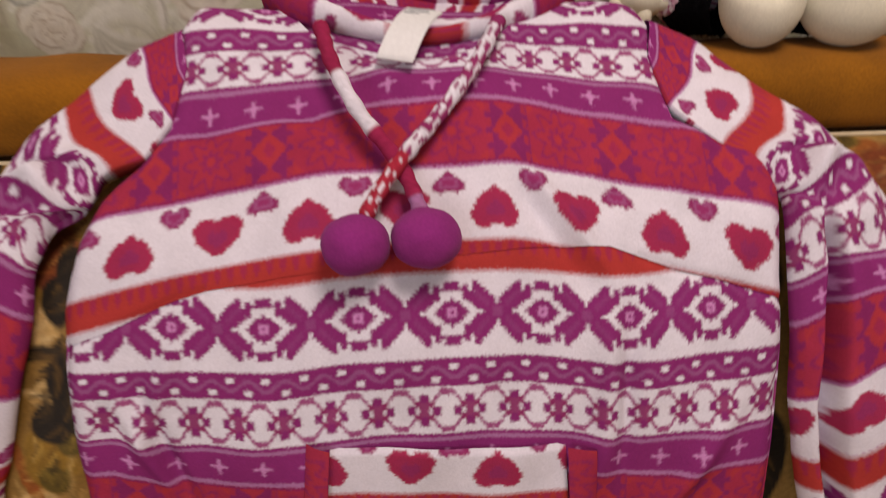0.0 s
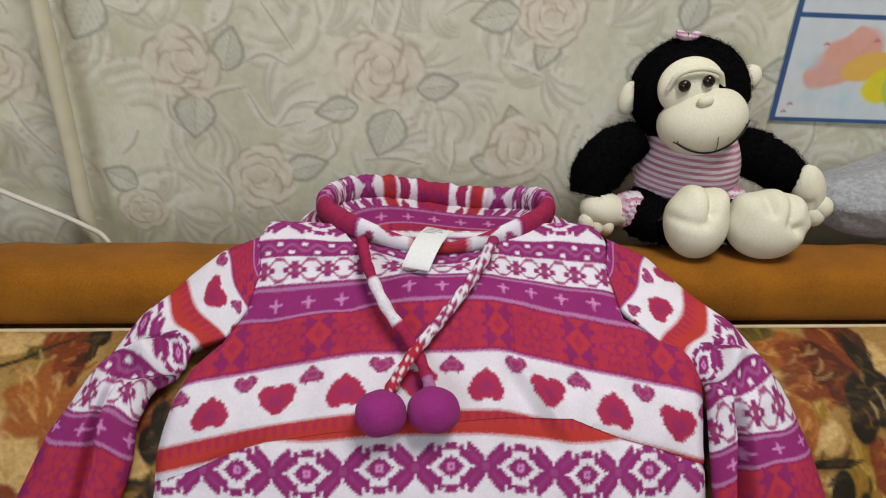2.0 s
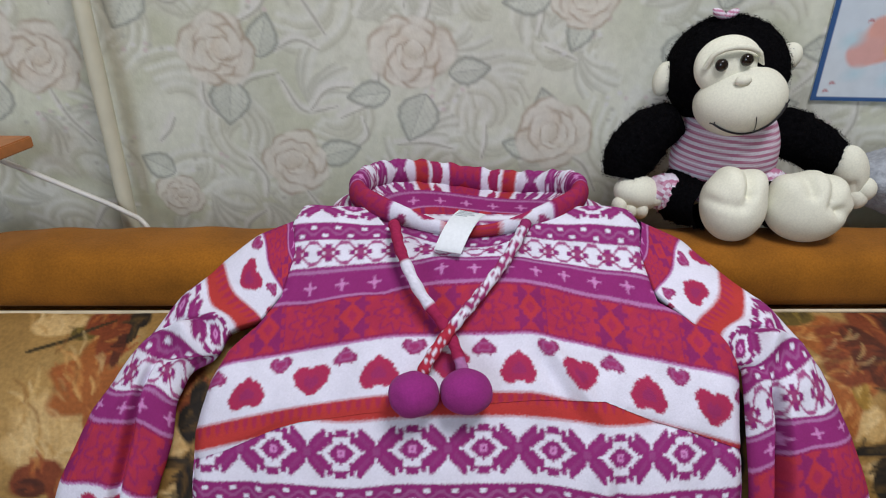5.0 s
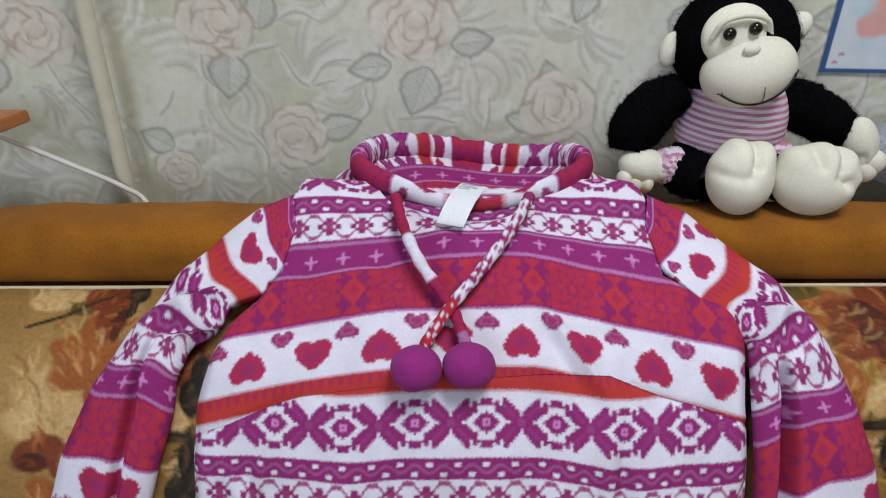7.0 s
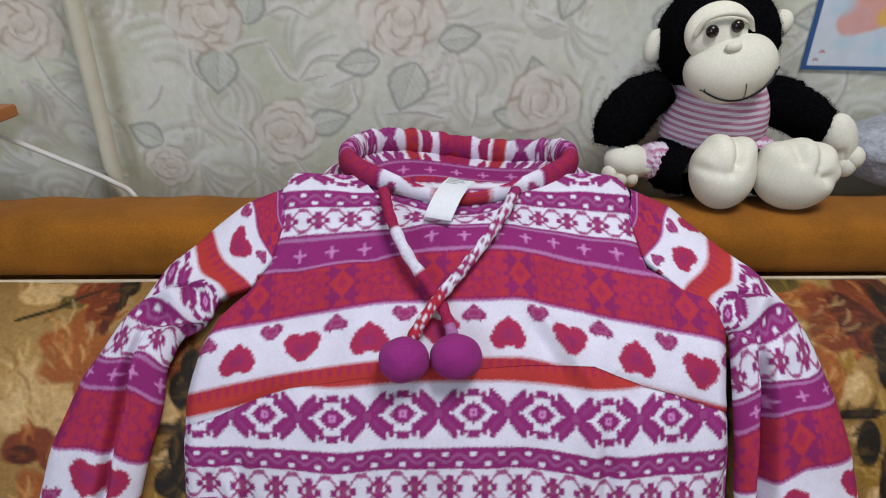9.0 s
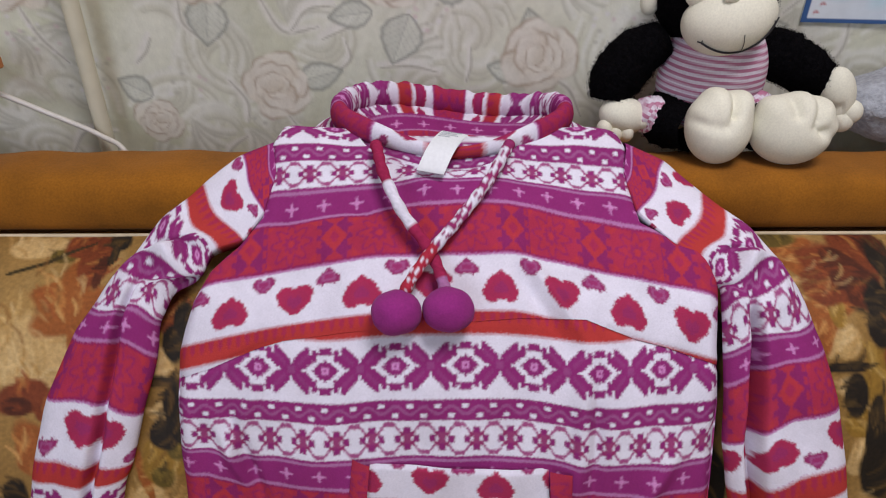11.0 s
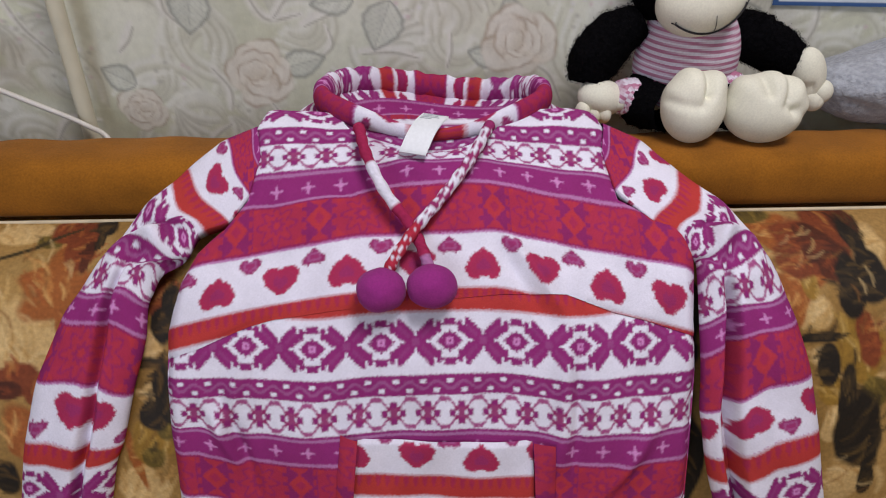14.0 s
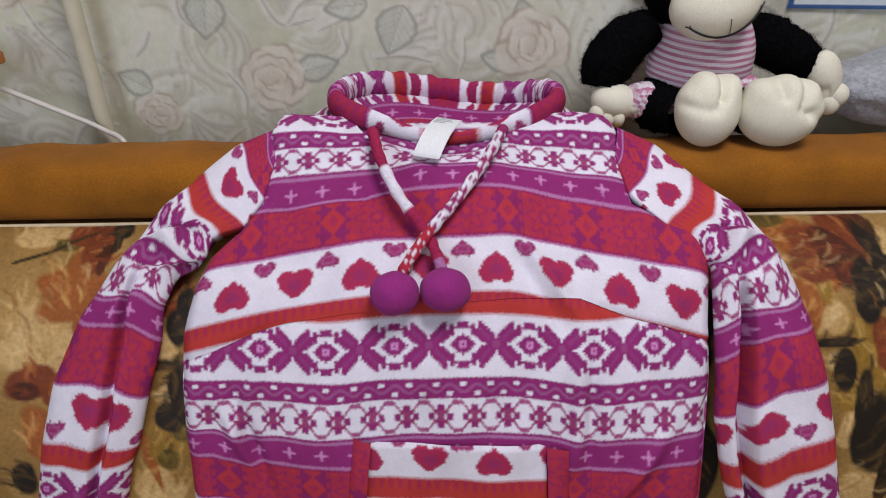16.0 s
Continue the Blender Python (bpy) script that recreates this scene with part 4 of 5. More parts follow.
sheet("collar_roll", RR, FLEECE, collar_dye(A_, B_), None, sweater, "rolled collar edge with upright pattern bands", close=True)
f = np.linspace(0, 1, 70)
AA, FF = np.meshgrid(np.r_[ang, 2 * np.pi], f, indexing="ij")
L0 = collar_line(AA)
cx, cy = 0.018, 0.082
inner = np.stack([cx + (L0[..., 0] - cx) * 0.25, cy + (L0[..., 1] - cy) * 0.25, np.full(AA.shape, 0.857)], -1)
g = FF[..., None]
dip = np.stack([0 * AA, 0 * AA, -0.012 * np.sin(np.pi * FF)], -1)
X_ = L0 + np.array((0, 0, -0.006)) + (inner - L0) * g + dip
Af, Ff = AA[:-1, :-1], FF[:-1, :-1]
colr = np.where((Ff < 0.20)[..., None], collar_dye(Af / 2 / np.pi * 150, Ff * 26), np.where((Ff < 0.50)[..., None], dye(107.5 + (Ff - 0.20) * 52, X_[:-1, :-1, 0] / CELL), dye(2 + Ff * 10, X_[:-1, :-1, 0] / CELL)))
sheet("collar_lining", X_, FLEECE, colr, None, sweater)
g2 = np.linspace(0, 1, 30)
AA, GG = np.meshgrid(np.r_[ang, 2 * np.pi], g2, indexing="ij")
L0 = collar_line(AA)
ex = np.stack([0.021 + (L0[..., 0] - 0.021) * (1 + 0.26 * GG), 0.128 + (L0[..., 1] - 0.128) * (1 + 0.30 * GG), L0[..., 2] - 0.004 - 0.021 * GG ** 0.7], -1)
sheet("collar_skirt", ex[:, ::-1], FLEECE, dye(84 + 24 * GG[:-1, :-1], ex[:-1, :-1, 0] / CELL)[:, ::-1], None, sweater)

# pocket
ps = np.arange(27, 108, 1 / FINE)
PV, PU = np.meshgrid(ps, np.linspace(0, 1, 155), indexing="ij")
s = 0.3535 + (PV - 45) * np.where(PV < 45, 0.00195, CELL) + 0.007 * PU
pxl, pxr = -0.060 - 0.10 * (s - 0.32), 0.108 + 0.05 * (s - 0.32)
x = pxl + (pxr - pxl) * PU
h = folds(x, s) + 0.0055 - 0.003 * (np.abs(PU - 0.5) * 2) ** 6 - 0.0035 * np.exp(-((PV - 27) / 1.2) ** 2) + 0.0012 * np.sin(40 * x)
sheet("pocket", drape(x, s, h)[:, ::-1], FLEECE, dye(PV[:-1, :-1] + 0.5 / FINE, PU[:-1, :-1] * 77 + 16.5)[:, ::-1], None, sweater, "kangaroo pocket with hearts on white")
for side in (-1, 1):
    PV, PU = np.meshgrid(np.arange(29, 108, 1 / FINE), np.linspace(0, 1, 18), indexing="ij")
    s = 0.3535 + (PV - 45) * CELL + 0.007 * (side > 0) + side * 0.004 * PU
    x = np.where(side < 0, -0.060 - 0.10 * (s - 0.32) - 0.017 * PU, 0.108 + 0.05 * (s - 0.32) + 0.021 * PU)
    h = folds(x, s) + 0.0075 - 0.006 * PU ** 3
    X_ = drape(x, s, h)
    sheet("pocket_hem", X_ if side < 0 else X_[:, ::-1], FLEECE, dye(2 + PU[:-1, :-1] * 6 + 0 * s[:-1, :-1], PV[:-1, :-1]), None, sweater, "turned red pocket hem")

# drawstrings, pompoms, size tag
LC = curve_through([(-0.056, 0.050, 0.876), (-0.054, 0.042, 0.876), (-0.048, 0.018, 0.863), (-0.030, -0.015, 0.838), (-0.004, -0.043, 0.812), (0.008, -0.069, 0.795), (0.013, -0.088, 0.780)], 90)
RC = curve_through([(0.078, 0.048, 0.878), (0.074, 0.038, 0.877), (0.054, 0.008, 0.857), (0.028, -0.018, 0.834), (0.002, -0.048, 0.818), (-0.020, -0.073, 0.799), (-0.033, -0.090, 0.779)], 90)


def cord(path, kind):
    X = tube_grid(path, 0.0056 + 0.0005 * np.sin(np.arange(len(path)) * 0.9), 14)
    q, k = np.meshgrid(np.arange(len(path) - 1), np.arange(14), indexing="ij")
    f_ = q / len(path)
    if kind == "red":
        col = np.where(((f_ > 0.38) & (f_ < 0.56))[..., None], C_W, np.where((f_ > 0.82)[..., None], C_L * 0.8, C_C * 0.6 + C_V * 0.4))
    else:
        blot = np.sin(q * 1.05 + 1.7 * np.sin(k * 0.9)) * np.sin(k * 1.35 + 0.35 * q) + 0.25 * np.sin(q * 0.37)
        col = np.where(((blot > 0.0) & (f_ > 0.16))[..., None], C_W, C_D)
        col = np.where((f_ > 0.66)[..., None], np.where((blot > 0.45)[..., None], C_W, C_R * 0.6 + C_C * 0.4), col)
    return sheet("drawstring", X, FLEECE, col * (1 + 0.08 * _rs.randn(*col.shape[:2], 1)), None, sweater, "red and white fleece drawstring" if kind == "red" else "purple and white checked fleece drawstring", close=True)


cord(LC, "red"), cord(RC, "check")


def pompom(c, r, turn):
    bm = bmesh.new()
    bmesh.ops.create_icosphere(bm, subdivisions=4, radius=1)
    for v in bm.verts:
        d = v.co.normalized()
        k = 1 + 0.06 * noise.noise(d * 1.7 + Vector((turn, 0, 0))) + 0.012 * noise.noise(d * 9) - 0.06 * max(0, d.z) ** 4
        v.co = Vector(c) + Vector((d.x * r * 1.04, d.y * r * 0.96, d.z * r * 0.93)) * k
    part("pompom", bm, POMPOM, sweater, "magenta fleece pompom")


pompom((-0.0340, -0.0960, 0.7785), 0.0222, 1.0)
pompom((0.0130, -0.0950, 0.7805), 0.0222, 7.0)
TU, TV = np.meshgrid(np.linspace(-0.5, 0.5, 9), np.linspace(0, 1, 17))
tc = np.stack([0.024 - 0.026 * TV, 0.063 - 0.041 * TV, 0.884 - 0.024 * TV + 0.007 * np.sin(np.pi * TV)], -1)
X_ = tc + TU[..., None] * np.array((0.0265, -0.004, -0.003))
X2 = np.concatenate([X_, X_[::-1] - np.array((0, 0, 0.0012))], 0)
tagob = sheet("size_tag", X2, TAGMAT, parent=sweater, label="white satin size and care tag")
for i, (t0, ln) in enumerate(((0.10, 0.75), (0.16, 0.6), (0.22, 0.7), (0.28, 0.45))):
    q = [tc[int(t0 * 16), 4] + np.array((0.0265, -0.004, -0.002)) * u + np.array((0, -0.0003, 0.0007 + dz)) for u, dz in ((-0.42, 0), (-0.42 + ln, 0), (-0.42 + ln, 0.0008), (-0.42, 0.0008))]
    bm = bmesh.new()
    bm.faces.new([bm.verts.new(p) for p in q])
    part("print_line", bm, TAGINK, tagob, smooth=False)

# ---- wall pipe, cable, shelf, map ----
def lathe_tube(name, path, r, m, n=20, parent=None, label=""):
    return sheet(name, tube_grid(path, r, n)[:, ::-1], m, parent=parent, label=label, close=True)


pipe = tagged(new("heating_pipe"), "vertical cream-painted heating pipe beside the wall", "pipe")
pz = np.linspace(0.0, 2.5, 60)
lathe_tube("tube", np.stack([-0.4115 + 0 * pz, 0.2415 + 0 * pz, pz], -1), 0.0100 + 0.0002 * np.sin(pz * 40), PIPEMAT, 24, pipe)
for z in (0.45, 1.65):
    lathe_tube("clamp", np.stack([np.full(6, -0.4115), np.full(6, 0.2415), np.linspace(z, z + 0.02, 6)], -1), 0.0118, PIPEMAT, 24, pipe)

cable = curve_through([(-0.80, 0.20, 0.990), (-0.66, 0.215, 0.940), (-0.543, 0.222, 0.880), (-0.472, 0.224, 0.844), (-0.408, 0.222, 0.812), (-0.375, 0.21, 0.79), (-0.36, 0.21, 0.70)], 80)
tagged(lathe_tube("cable", cable, 0.0033, CABLEMAT, 12), "thin white plastic cable running down behind the sofa", "cable")

shelf = tagged(new("wall_shelf"), "orange wood veneer shelf on the wall", "shelf")
bm = bmesh.new()
plan = ((-0.486, 0.205), (-0.517, 0.105), (-1.05, 0.105), (-1.05, 0.205))
lo, hi = [bm.verts.new((x, y, 0.903)) for x, y in plan], [bm.verts.new((x, y, 0.917)) for x, y in plan]
bm.faces.new(hi[::-1]), bm.faces.new(lo)
for i in range(4):
    bm.faces.new((hi[i], lo[i], lo[i - 3], hi[i - 3]))
bmesh.ops.recalc_face_normals(bm, faces=bm.faces[:])
bmesh.ops.bevel(bm, geom=bm.edges[:], offset=0.0015, segments=2, affect="EDGES")
part("board", bm, WOOD, shelf, smooth=False)
for x in (-1.0, -0.72):
    part("bracket", box_bm(x, 0.15, 0.82, x + 0.02, WY - 0.002, 0.902, 0.002), WOOD, shelf, smooth=False)


def paint_map():
    cv = Canvas(0.0, 0.46, 0.0, 0.40, 0.002, (0.60, 0.66, 0.70))
    w = cv.wobble(30, 31)
    cv.lay((w + 0.2) * 0.8, (0.67, 0.70, 0.70))
    for x, z, rx, rz, tn, c in ((0.075, 0.082, 0.055, 0.030, 35, (0.70, 0.36, 0.29)), (0.052, 0.062, 0.028, 0.020, 30, (0.69, 0.38, 0.33)), (0.115, 0.074, 0.042, 0.020, 12, (0.74, 0.44, 0.10)),
                                (0.135, 0.050, 0.028, 0.026, 0, (0.72, 0.62, 0.04)), (0.165, 0.075, 0.022, 0.040, 0, (0.42, 0.56, 0.06)), (0.150, 0.050, 0.014, 0.030, 10, (0.46, 0.58, 0.08)),
                                (0.20, 0.06, 0.03, 0.04, 0, (0.30, 0.38, 0.66)), (0.24, 0.10, 0.05, 0.03, 20, (0.70, 0.45, 0.30)), (0.30, 0.07, 0.04, 0.05, 0, (0.40, 0.55, 0.2)), (0.36, 0.1, 0.05, 0.04, 0, (0.7, 0.6, 0.2)),
                                (0.09, 0.107, 0.012, 0.016, 20, (0.70, 0.38, 0.32))):
        cv.blot(x, z, rx, rz, tn, c, 0.18, 0.22, 110, int(x * 999), 0.9)
    for x, z in ((0.045, 0.035), (0.09, 0.03), (0.03, 0.075)):
        cv.blot(x, z, 0.02, 0.014, 20, (0.50, 0.64, 0.68), 0.5, 0.3, 90, 4, 0.6)
    for x, z in ((0.045, 0.098), (0.108, 0.104), (0.012, 0.012), (0.018, 0.022)):
        cv.stroke([(x, z), (x + 0.003, z + 0.002), (x + 0.006, z + 0.001)], 0.0012, (0.45, 0.16, 0.16), 0.8)
    blue = (0.035, 0.095, 0.24)
    for a in (cv.X < 0.0062, cv.X > 0.4538, cv.Z < 0.0052, cv.Z > 0.395, np.abs(cv.Z - 0.133) < 0.0026):
        cv.lay(a * 1.0, blue)
    return cv


MP = paint_map()
mx, mz = np.r_[MP.x - 0.001, MP.x[-1] + 0.001], np.r_[MP.z - 0.001, MP.z[-1] + 0.001]
MX, MZ = np.meshgrid(mx, mz)
yy = WY - 0.0035 - 0.0022 * np.sin(9 * MX + 5 * MZ) ** 2
front = np.stack([0.463 + MX, yy, 0.9445 + MZ - 0.012 * MX], -1)
poster = tagged(new("map_poster"), "pastel school map with a dark blue border on the wall", "poster")
sheet("sheet", front[:, ::-1], PAPER, MP.img[:, ::-1], parent=poster)
sheet("backing", (front + np.array((0, 0.0008, 0)))[::8, ::8], TAGMAT, parent=poster)

# ---- plush toy, one mesh ----


class Doll:
    def __init__(self):
        self.v, self.f, self.m, self.c, self.n = [], [], [], [], 0
        self.rs = np.random.RandomState(77)
        self.shift = np.zeros(3)

    def add(self, V, F, m, C=None):
        self.v.append(V + self.shift)
        self.f += (np.array(F) + self.n).tolist()
        self.m += [m] * len(F)
        self.c += (np.ones((len(F), 3)) if C is None else C).tolist()
        self.n += len(V)

    def ball(self, c, r, m, turn=(0, 0, 0), rough=0.0, n=28, shape=None, strands=0, hair=0.010, stripe=None):
        a, b = np.linspace(0, np.pi, n), np.linspace(0, 2 * np.pi, 2 * n, endpoint=False)
        A, B = np.meshgrid(a, b, indexing="ij")
        D = np.stack([np.sin(A) * np.cos(B), np.sin(A) * np.sin(B), np.cos(A)], -1).reshape(-1, 3)
        K = np.ones(len(D)) if shape is None else shape(D)
        if rough:
            K = K * (1 + rough * self.rs.randn(len(D)))
        R = np.array(Euler([radians(t) for t in turn]).to_matrix())
        V = (D * np.array(r) * K[:, None]) @ R.T + np.array(c)
        F = []
        w = 2 * n
        for i in range(n - 1):
            for j in range(w):
                F.append((i * w + j, (i + 1) * w + j, (i + 1) * w + (j + 1) % w, i * w + (j + 1) % w))
        C = None
        if stripe:
            z = np.array([V[list(q)].mean(0) for q in F])
            t = np.mod((z[:, 2] + 0.004 * np.sin(22 * z[:, 0])) / stripe, 1)
            k = np.clip(0.5 + 0.9 * np.sin(2 * np.pi * t), 0, 1)[:, None]
            C = k * np.array((0.44, 0.17, 0.26)) + (1 - k) * np.array((0.68, 0.62, 0.67))
        self.add(V, F, m, C)
        if strands:
            self.fur(V, D @ R.T, strands, hair, m)

    def fur(self, V, N, k, length, m):
        i = self.rs.randint(0, len(V), k)
        face = (((V[i, 0] - 0.304) / 0.044) ** 2 + ((V[i, 2] - 1.008) / 0.044) ** 2 < 1) & (V[i, 1] < 0.17)
        i = i[~face]
        k = len(i)
        p, d = V[i] + 0.0014 * self.rs.randn(k, 3), N[i] + 0.55 * self.rs.randn(k, 3) + np.array((0, 0, -0.25))
        d /= np.linalg.norm(d, axis=1)[:, None]
        s = np.cross(d, self.rs.randn(k, 3))
        s /= np.linalg.norm(s, axis=1)[:, None]
        L = length * self.rs.uniform(0.5, 1.0, k)[:, None]
        W = 0.0005
        T = np.stack([p - s * W, p + s * W, p + d * L + 0.25 * L * self.rs.randn(k, 3)], 1).reshape(-1, 3)
        self.add(T, np.arange(3 * k).reshape(-1, 3), m)

    def limb(self, pts, rad, m, strands=0, rough=0.03, stripe=None):
        P_ = curve_through(pts, 22)
        R = np.interp(np.linspace(0, 1, 22), np.linspace(0, 1, len(rad)), rad)
        G = tube_grid(P_, R, 26)
        N = G - P_[:, None]
        G = P_[:, None] + N * (1 + rough * self.rs.randn(22, 26, 1))
        V = G.reshape(-1, 3)
        F = [(i * 26 + j, (i + 1) * 26 + j, (i + 1) * 26 + (j + 1) % 26, i * 26 + (j + 1) % 26) for i in range(21) for j in range(26)]
        self.add(V, F, m)
        if strands:
            Nn = (N / np.linalg.norm(N, axis=2)[..., None]).reshape(-1, 3)
            self.fur(V, Nn, int(1.4 * strands), 0.0015, m)

    def thread(self, P_, r, m):
        G = tube_grid(P_, r, 6)
        k = len(P_)
        self.add(G.reshape(-1, 3), [(i * 6 + j, (i + 1) * 6 + j, (i + 1) * 6 + (j + 1) % 6, i * 6 + (j + 1) % 6) for i in range(k - 1) for j in range(6)], m)

    def done(self, name, mats):
        me = bpy.data.meshes.new(name)
        me.from_pydata(np.concatenate(self.v).tolist(), [], self.f)
        for m in mats:
            me.materials.append(m)
        me.polygons.foreach_set("material_index", self.m)
        me.polygons.foreach_set("use_smooth", [True] * len(self.f))
        at = me.color_attributes.new("dye", "FLOAT_COLOR", "CORNER")
        col = []
        for q, c in zip(self.f, self.c):
            col += [*c, 1.0] * len(q)
        at.data.foreach_set("color", col)
        return link(name, me)


K_FUR, K_SKIN, K_STRIPE, K_EYE, K_THREAD = range(5)
toy = Doll()
toy.shift = np.array((-0.0065, 0.0, 0.001))        # the head leans a little to one side
toy.ball((0.320, 0.192, 0.997), (0.066, 0.063, 0.061), K_FUR, (0, -8, 0), 0.012, 34, strands=24000, hair=0.0016)
# face: brow mask, muzzle, nose, eyes, stitched mouth
toy.ball((0.302, 0.146, 1.013), (0.036, 0.018, 0.031), K_SKIN, (-12, -10, 0), 0, 26, lambda D: 1 + 0.05 * (D[:, 2] > 0) * D[:, 2])
MC, MR = np.array((0.3185, 0.140, 0.9795)), np.array((0.0485, 0.040, 0.0365))
toy.ball(MC, MR, K_SKIN, (8, -17, 0), 0, 34, lambda D: 1 - 0.018 * np.exp(-(D[:, 0] / 0.05) ** 2) * (D[:, 1] < 0))
toy.ball((0.306, 0.114, 1.0065), (0.0085, 0.0055, 0.0058), K_SKIN, (0, -10, 0), 0, 16)
toy.thread(curve_through([(0.272, 0.134, 1.014), (0.279, 0.128, 1.031), (0.300, 0.1265, 1.0375), (0.322, 0.129, 1.033), (0.332, 0.136, 1.018)], 24), 0.0030, K_SKIN)
for x, z in ((0.2865, 1.0190), (0.3115, 1.0245)):
    toy.ball((x, 0.1275, z), (0.0066, 0.0055, 0.0066), K_EYE, (0, 0, 0), 0, 14)
mr = np.array(Euler((radians(8), radians(-17), 0)).to_matrix())
mouth = []
for q in np.linspace(-1, 1, 30):
    x = 0.76 * q
    z = -0.62 + 0.50 * q * q
    y = -math.sqrt(max(0.02, 1 - x * x - z * z))
    mouth.append(MC + mr @ (np.array((x, y, z)) * MR * 1.03))
toy.thread(np.array(mouth), 0.0011, K_THREAD)
toy.thread(np.array([MC + mr @ (np.array((0.02, -math.sqrt(1 - q * q - 0.0004), q)) * MR * 1.0) for q in np.linspace(-0.60, -0.05, 12)]), 0.0004, K_THREAD)
for e in (mouth[0], mouth[-1]):
    toy.thread(np.array([e + np.array((-0.004, 0.001, 0.001)), e + np.array((0, -0.0004, 0)), e + np.array((0.002, 0.001, 0.004))]), 0.0008, K_THREAD)
toy.ball((0.253, 0.196, 0.988), (0.012, 0.014, 0.020), K_SKIN, (0, 12, 0), 0, 16, lambda D: 1 - 0.25 * np.exp(-((D[:, 1] + 0.9) / 0.4) ** 2))
toy.ball((0.389, 0.196, 1.013), (0.013, 0.014, 0.017), K_SKIN, (0, 30, 0), 0, 16)
for dx, tn in ((-0.006, 30), (0.007, -30)):
    toy.ball((0.304 + dx, 0.185, 1.0605), (0.009, 0.005, 0.0045), K_STRIPE, (0, tn, 0), 0.05, 10, stripe=0.004)
toy.shift = np.zeros(3)
# body in a striped dress, frill, arms, hands
toy.ball((0.324, 0.178, 0.912), (0.060, 0.048, 0.066), K_STRIPE, (4, 0, 0), 0.0, 110, lambda D: 1 + 0.16 * np.clip(-D[:, 2], 0, 1) * np.abs(D[:, 0]) + 0.012 * np.sin(9 * D[:, 0] + 3 * D[:, 2]), stripe=0.0072)
toy.ball((0.258, 0.152, 0.866), (0.030, 0.022, 0.022), K_STRIPE, (0, 30, 20), 0.03, 20, lambda D: 1 + 0.08 * np.sin(14 * D[:, 0]), stripe=0.006)
toy.ball((0.372, 0.150, 0.880), (0.020, 0.018, 0.018), K_STRIPE, (0, -30, 0), 0.03, 16, stripe=0.006)
toy.limb([(0.262, 0.185, 0.945), (0.232, 0.178, 0.930), (0.212, 0.170, 0.905), (0.206, 0.162, 0.882)], [0.022, 0.029, 0.030, 0.022], K_FUR, 6500)
toy.limb([(0.365, 0.185, 0.942), (0.400, 0.178, 0.930), (0.432, 0.170, 0.914), (0.455, 0.160, 0.900)], [0.022, 0.029, 0.027, 0.018], K_FUR, 6500)
toy.ball((0.221, 0.150, 0.869), (0.029, 0.022, 0.021), K_SKIN, (0, 14, 10), 0, 22)
for i, (dx, dz) in enumerate(((-0.021, -0.010), (-0.009, -0.015), (0.004, -0.014))):
    toy.ball((0.219 + dx, 0.138, 0.867 + dz), (0.0085, 0.011, 0.011), K_SKIN, (20, 0, 10), 0, 14)
toy.ball((0.240, 0.142, 0.866), (0.010, 0.010, 0.010), K_SKIN, (0, 0, 0), 0, 14)
toy.ball((0.462, 0.150, 0.893), (0.0205, 0.018, 0.034), K_SKIN, (0, -14, 0), 0, 30, lambda D: 1 - 0.16 * np.exp(-((D[:, 2] + 0.25) / 0.2) ** 2) * (D[:, 0] < 0))
for dx, dz, r in ((0.007, -0.036, 0.0125), (0.014, -0.026, 0.0125), (0.001, -0.034, 0.010)):
    toy.ball((0.466 + dx, 0.142, 0.903 + dz), (r, r, r * 1.1), K_SKIN, (0, 0, 0), 0, 14)
# legs and big feet, soles forward
toy.limb([(0.285, 0.175, 0.868), (0.272, 0.150, 0.862), (0.290, 0.115, 0.866)], [0.028, 0.029, 0.024], K_FUR, 2600)
toy.limb([(0.345, 0.175, 0.868), (0.362, 0.145, 0.862), (0.378, 0.110, 0.866)], [0.028, 0.028, 0.024], K_FUR, 1500)


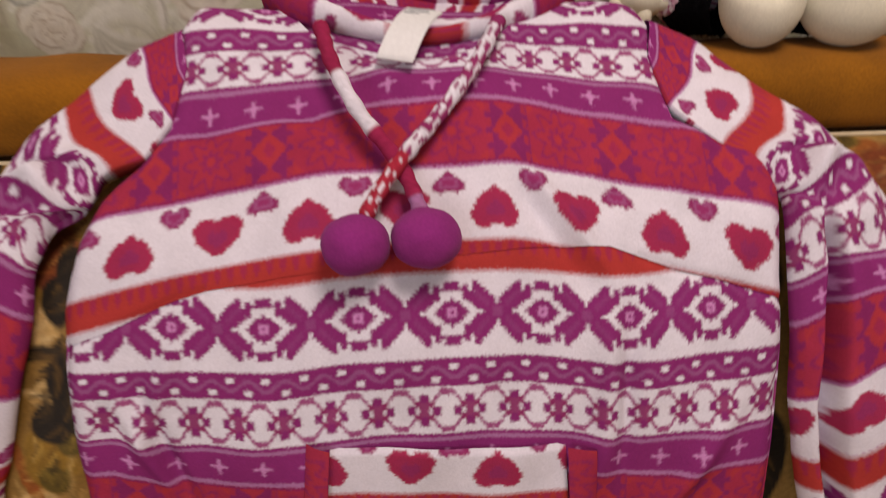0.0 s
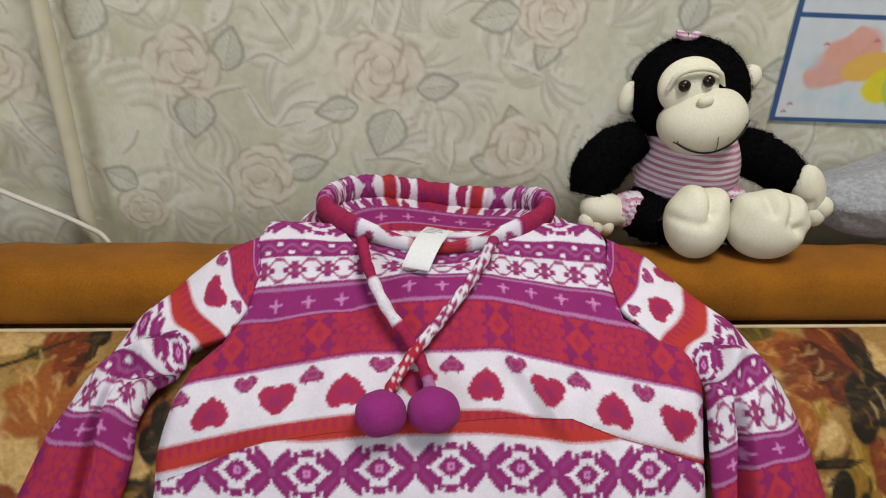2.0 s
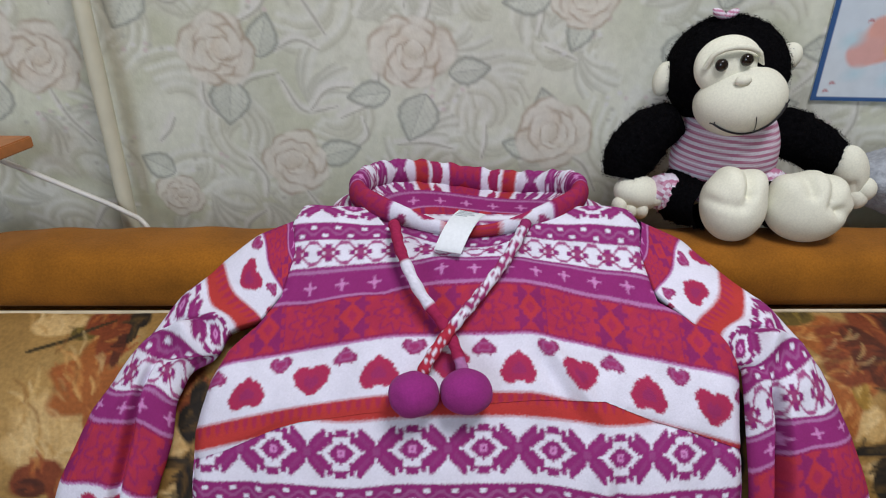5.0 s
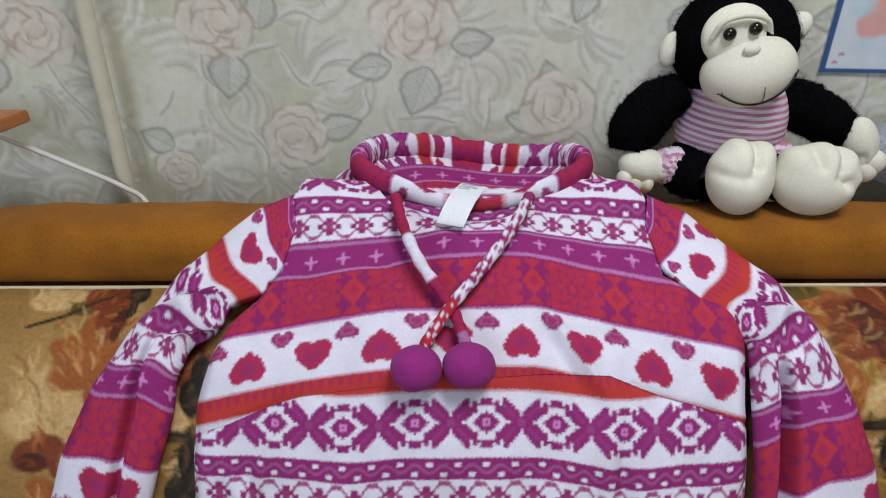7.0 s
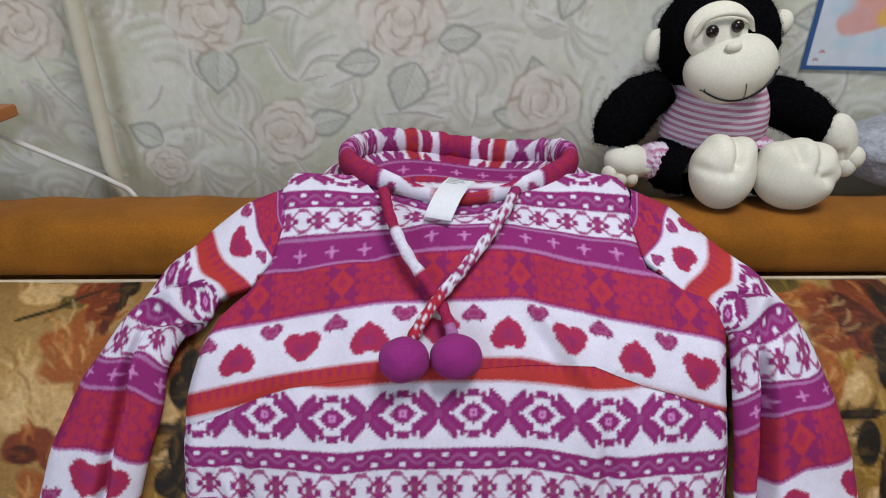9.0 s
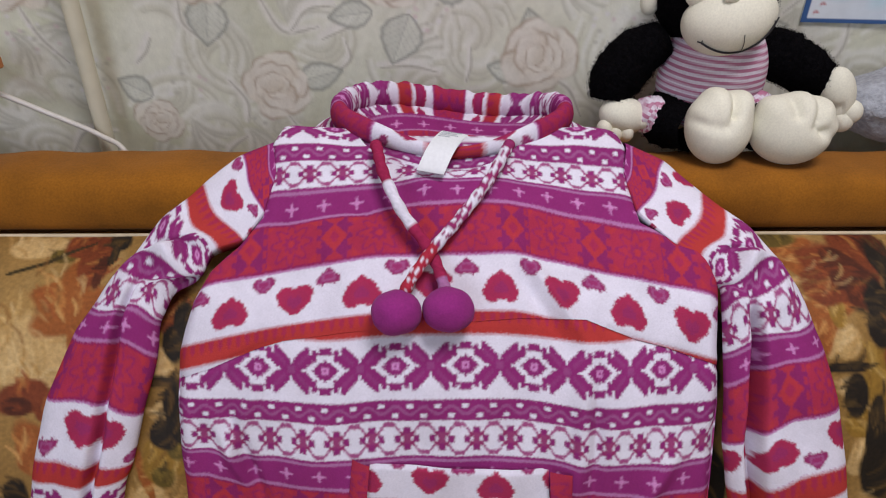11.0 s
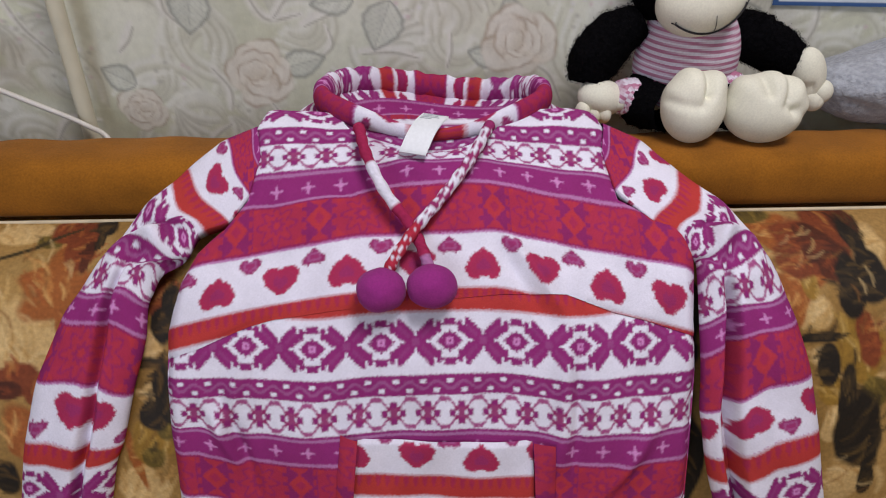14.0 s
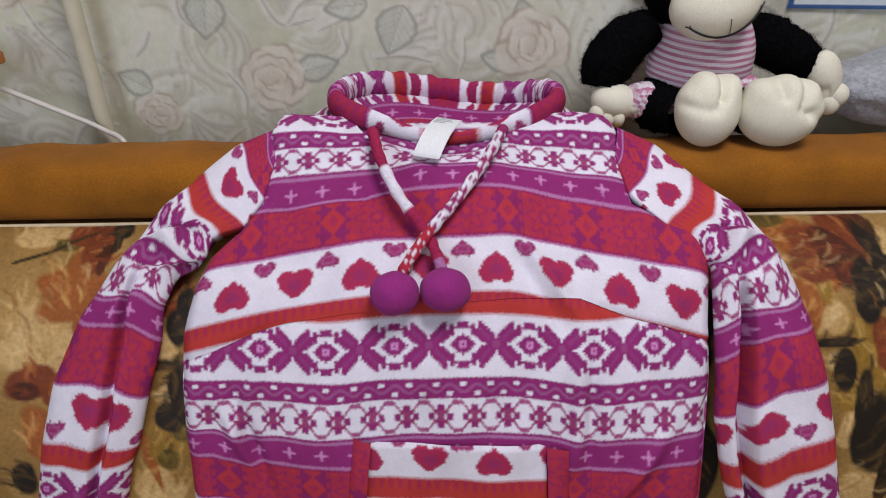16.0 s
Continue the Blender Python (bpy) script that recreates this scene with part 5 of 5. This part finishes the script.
def sole(c, w, h, bumps, creases):
    """A stuffed foot, sole forward: one rounded form with swelling toes and sewn creases."""
    def shape(D):
        k = np.ones(len(D))
        fr = np.clip(0.35 - D[:, 1], 0, 1)
        for bx, bz, g, a in bumps:
            k += a * np.exp(-((D[:, 0] - bx) ** 2 + (D[:, 2] - bz) ** 2) / g ** 2)
        for x0, z0, x1, z1, g, a in creases:
            dx, dz = x1 - x0, z1 - z0
            t = np.clip(((D[:, 0] - x0) * dx + (D[:, 2] - z0) * dz) / (dx * dx + dz * dz), 0, 1)
            k -= a * fr * np.exp(-((D[:, 0] - x0 - t * dx) ** 2 + (D[:, 2] - z0 - t * dz) ** 2) / g ** 2)
        return k
    toy.ball(c, (w, 0.032, h), K_SKIN, (-12, 0, 0), 0, 70, shape)


sole((0.307, 0.092, 0.879), 0.0345, 0.0395, ((-0.75, 0.35, 0.35, 0.05), (-0.3, 0.85, 0.30, 0.10), (0.72, 0.80, 0.34, 0.22)),
     ((-0.95, 0.22, -0.35, 0.10, 0.16, 0.10), (0.24, 1.05, 0.16, 0.50, 0.15, 0.21), (0.14, 0.42, -0.02, 0.14, 0.17, 0.14), (-0.35, 0.30, -0.15, 0.18, 0.22, 0.05)))
sole((0.386, 0.090, 0.877), 0.0445, 0.0375, ((-0.62, 0.72, 0.34, 0.14), (0.12, 0.85, 0.30, 0.10), (0.62, 0.70, 0.30, 0.14), (0.90, 0.10, 0.30, 0.07)),
     ((-0.26, 1.0, -0.22, 0.55, 0.15, 0.19), (0.38, 0.98, 0.32, 0.45, 0.13, 0.17), (0.30, 0.20, 0.52, 0.05, 0.17, 0.20), (0.60, 0.0, 0.90, -0.15, 0.18, 0.07)))
tagged(toy.done("plush_toy", [FUR, SKIN, STRIPES, EYEMAT, THREAD]), "black and cream plush monkey in a pink striped dress", "plush toy")

# grey plush bundle beside the toy
bm = bmesh.new()
bmesh.ops.create_icosphere(bm, subdivisions=5, radius=1)
for v in bm.verts:
    d = v.co.normalized()
    k = 1 + 0.10 * noise.noise(d * 1.6) + 0.035 * noise.noise(d * 5) + 0.012 * noise.noise(d * 30)
    v.co = Vector((0.640, 0.185, 0.868)) + Vector((d.x * 0.150, d.y * 0.075, d.z * 0.050)) * k
    v.co.z += 0.22 * max(0, v.co.x - 0.56)
tagged(part("cushion", bm, GREYPLUSH), "grey plush cushion lying beside the plush toy", "cushion")
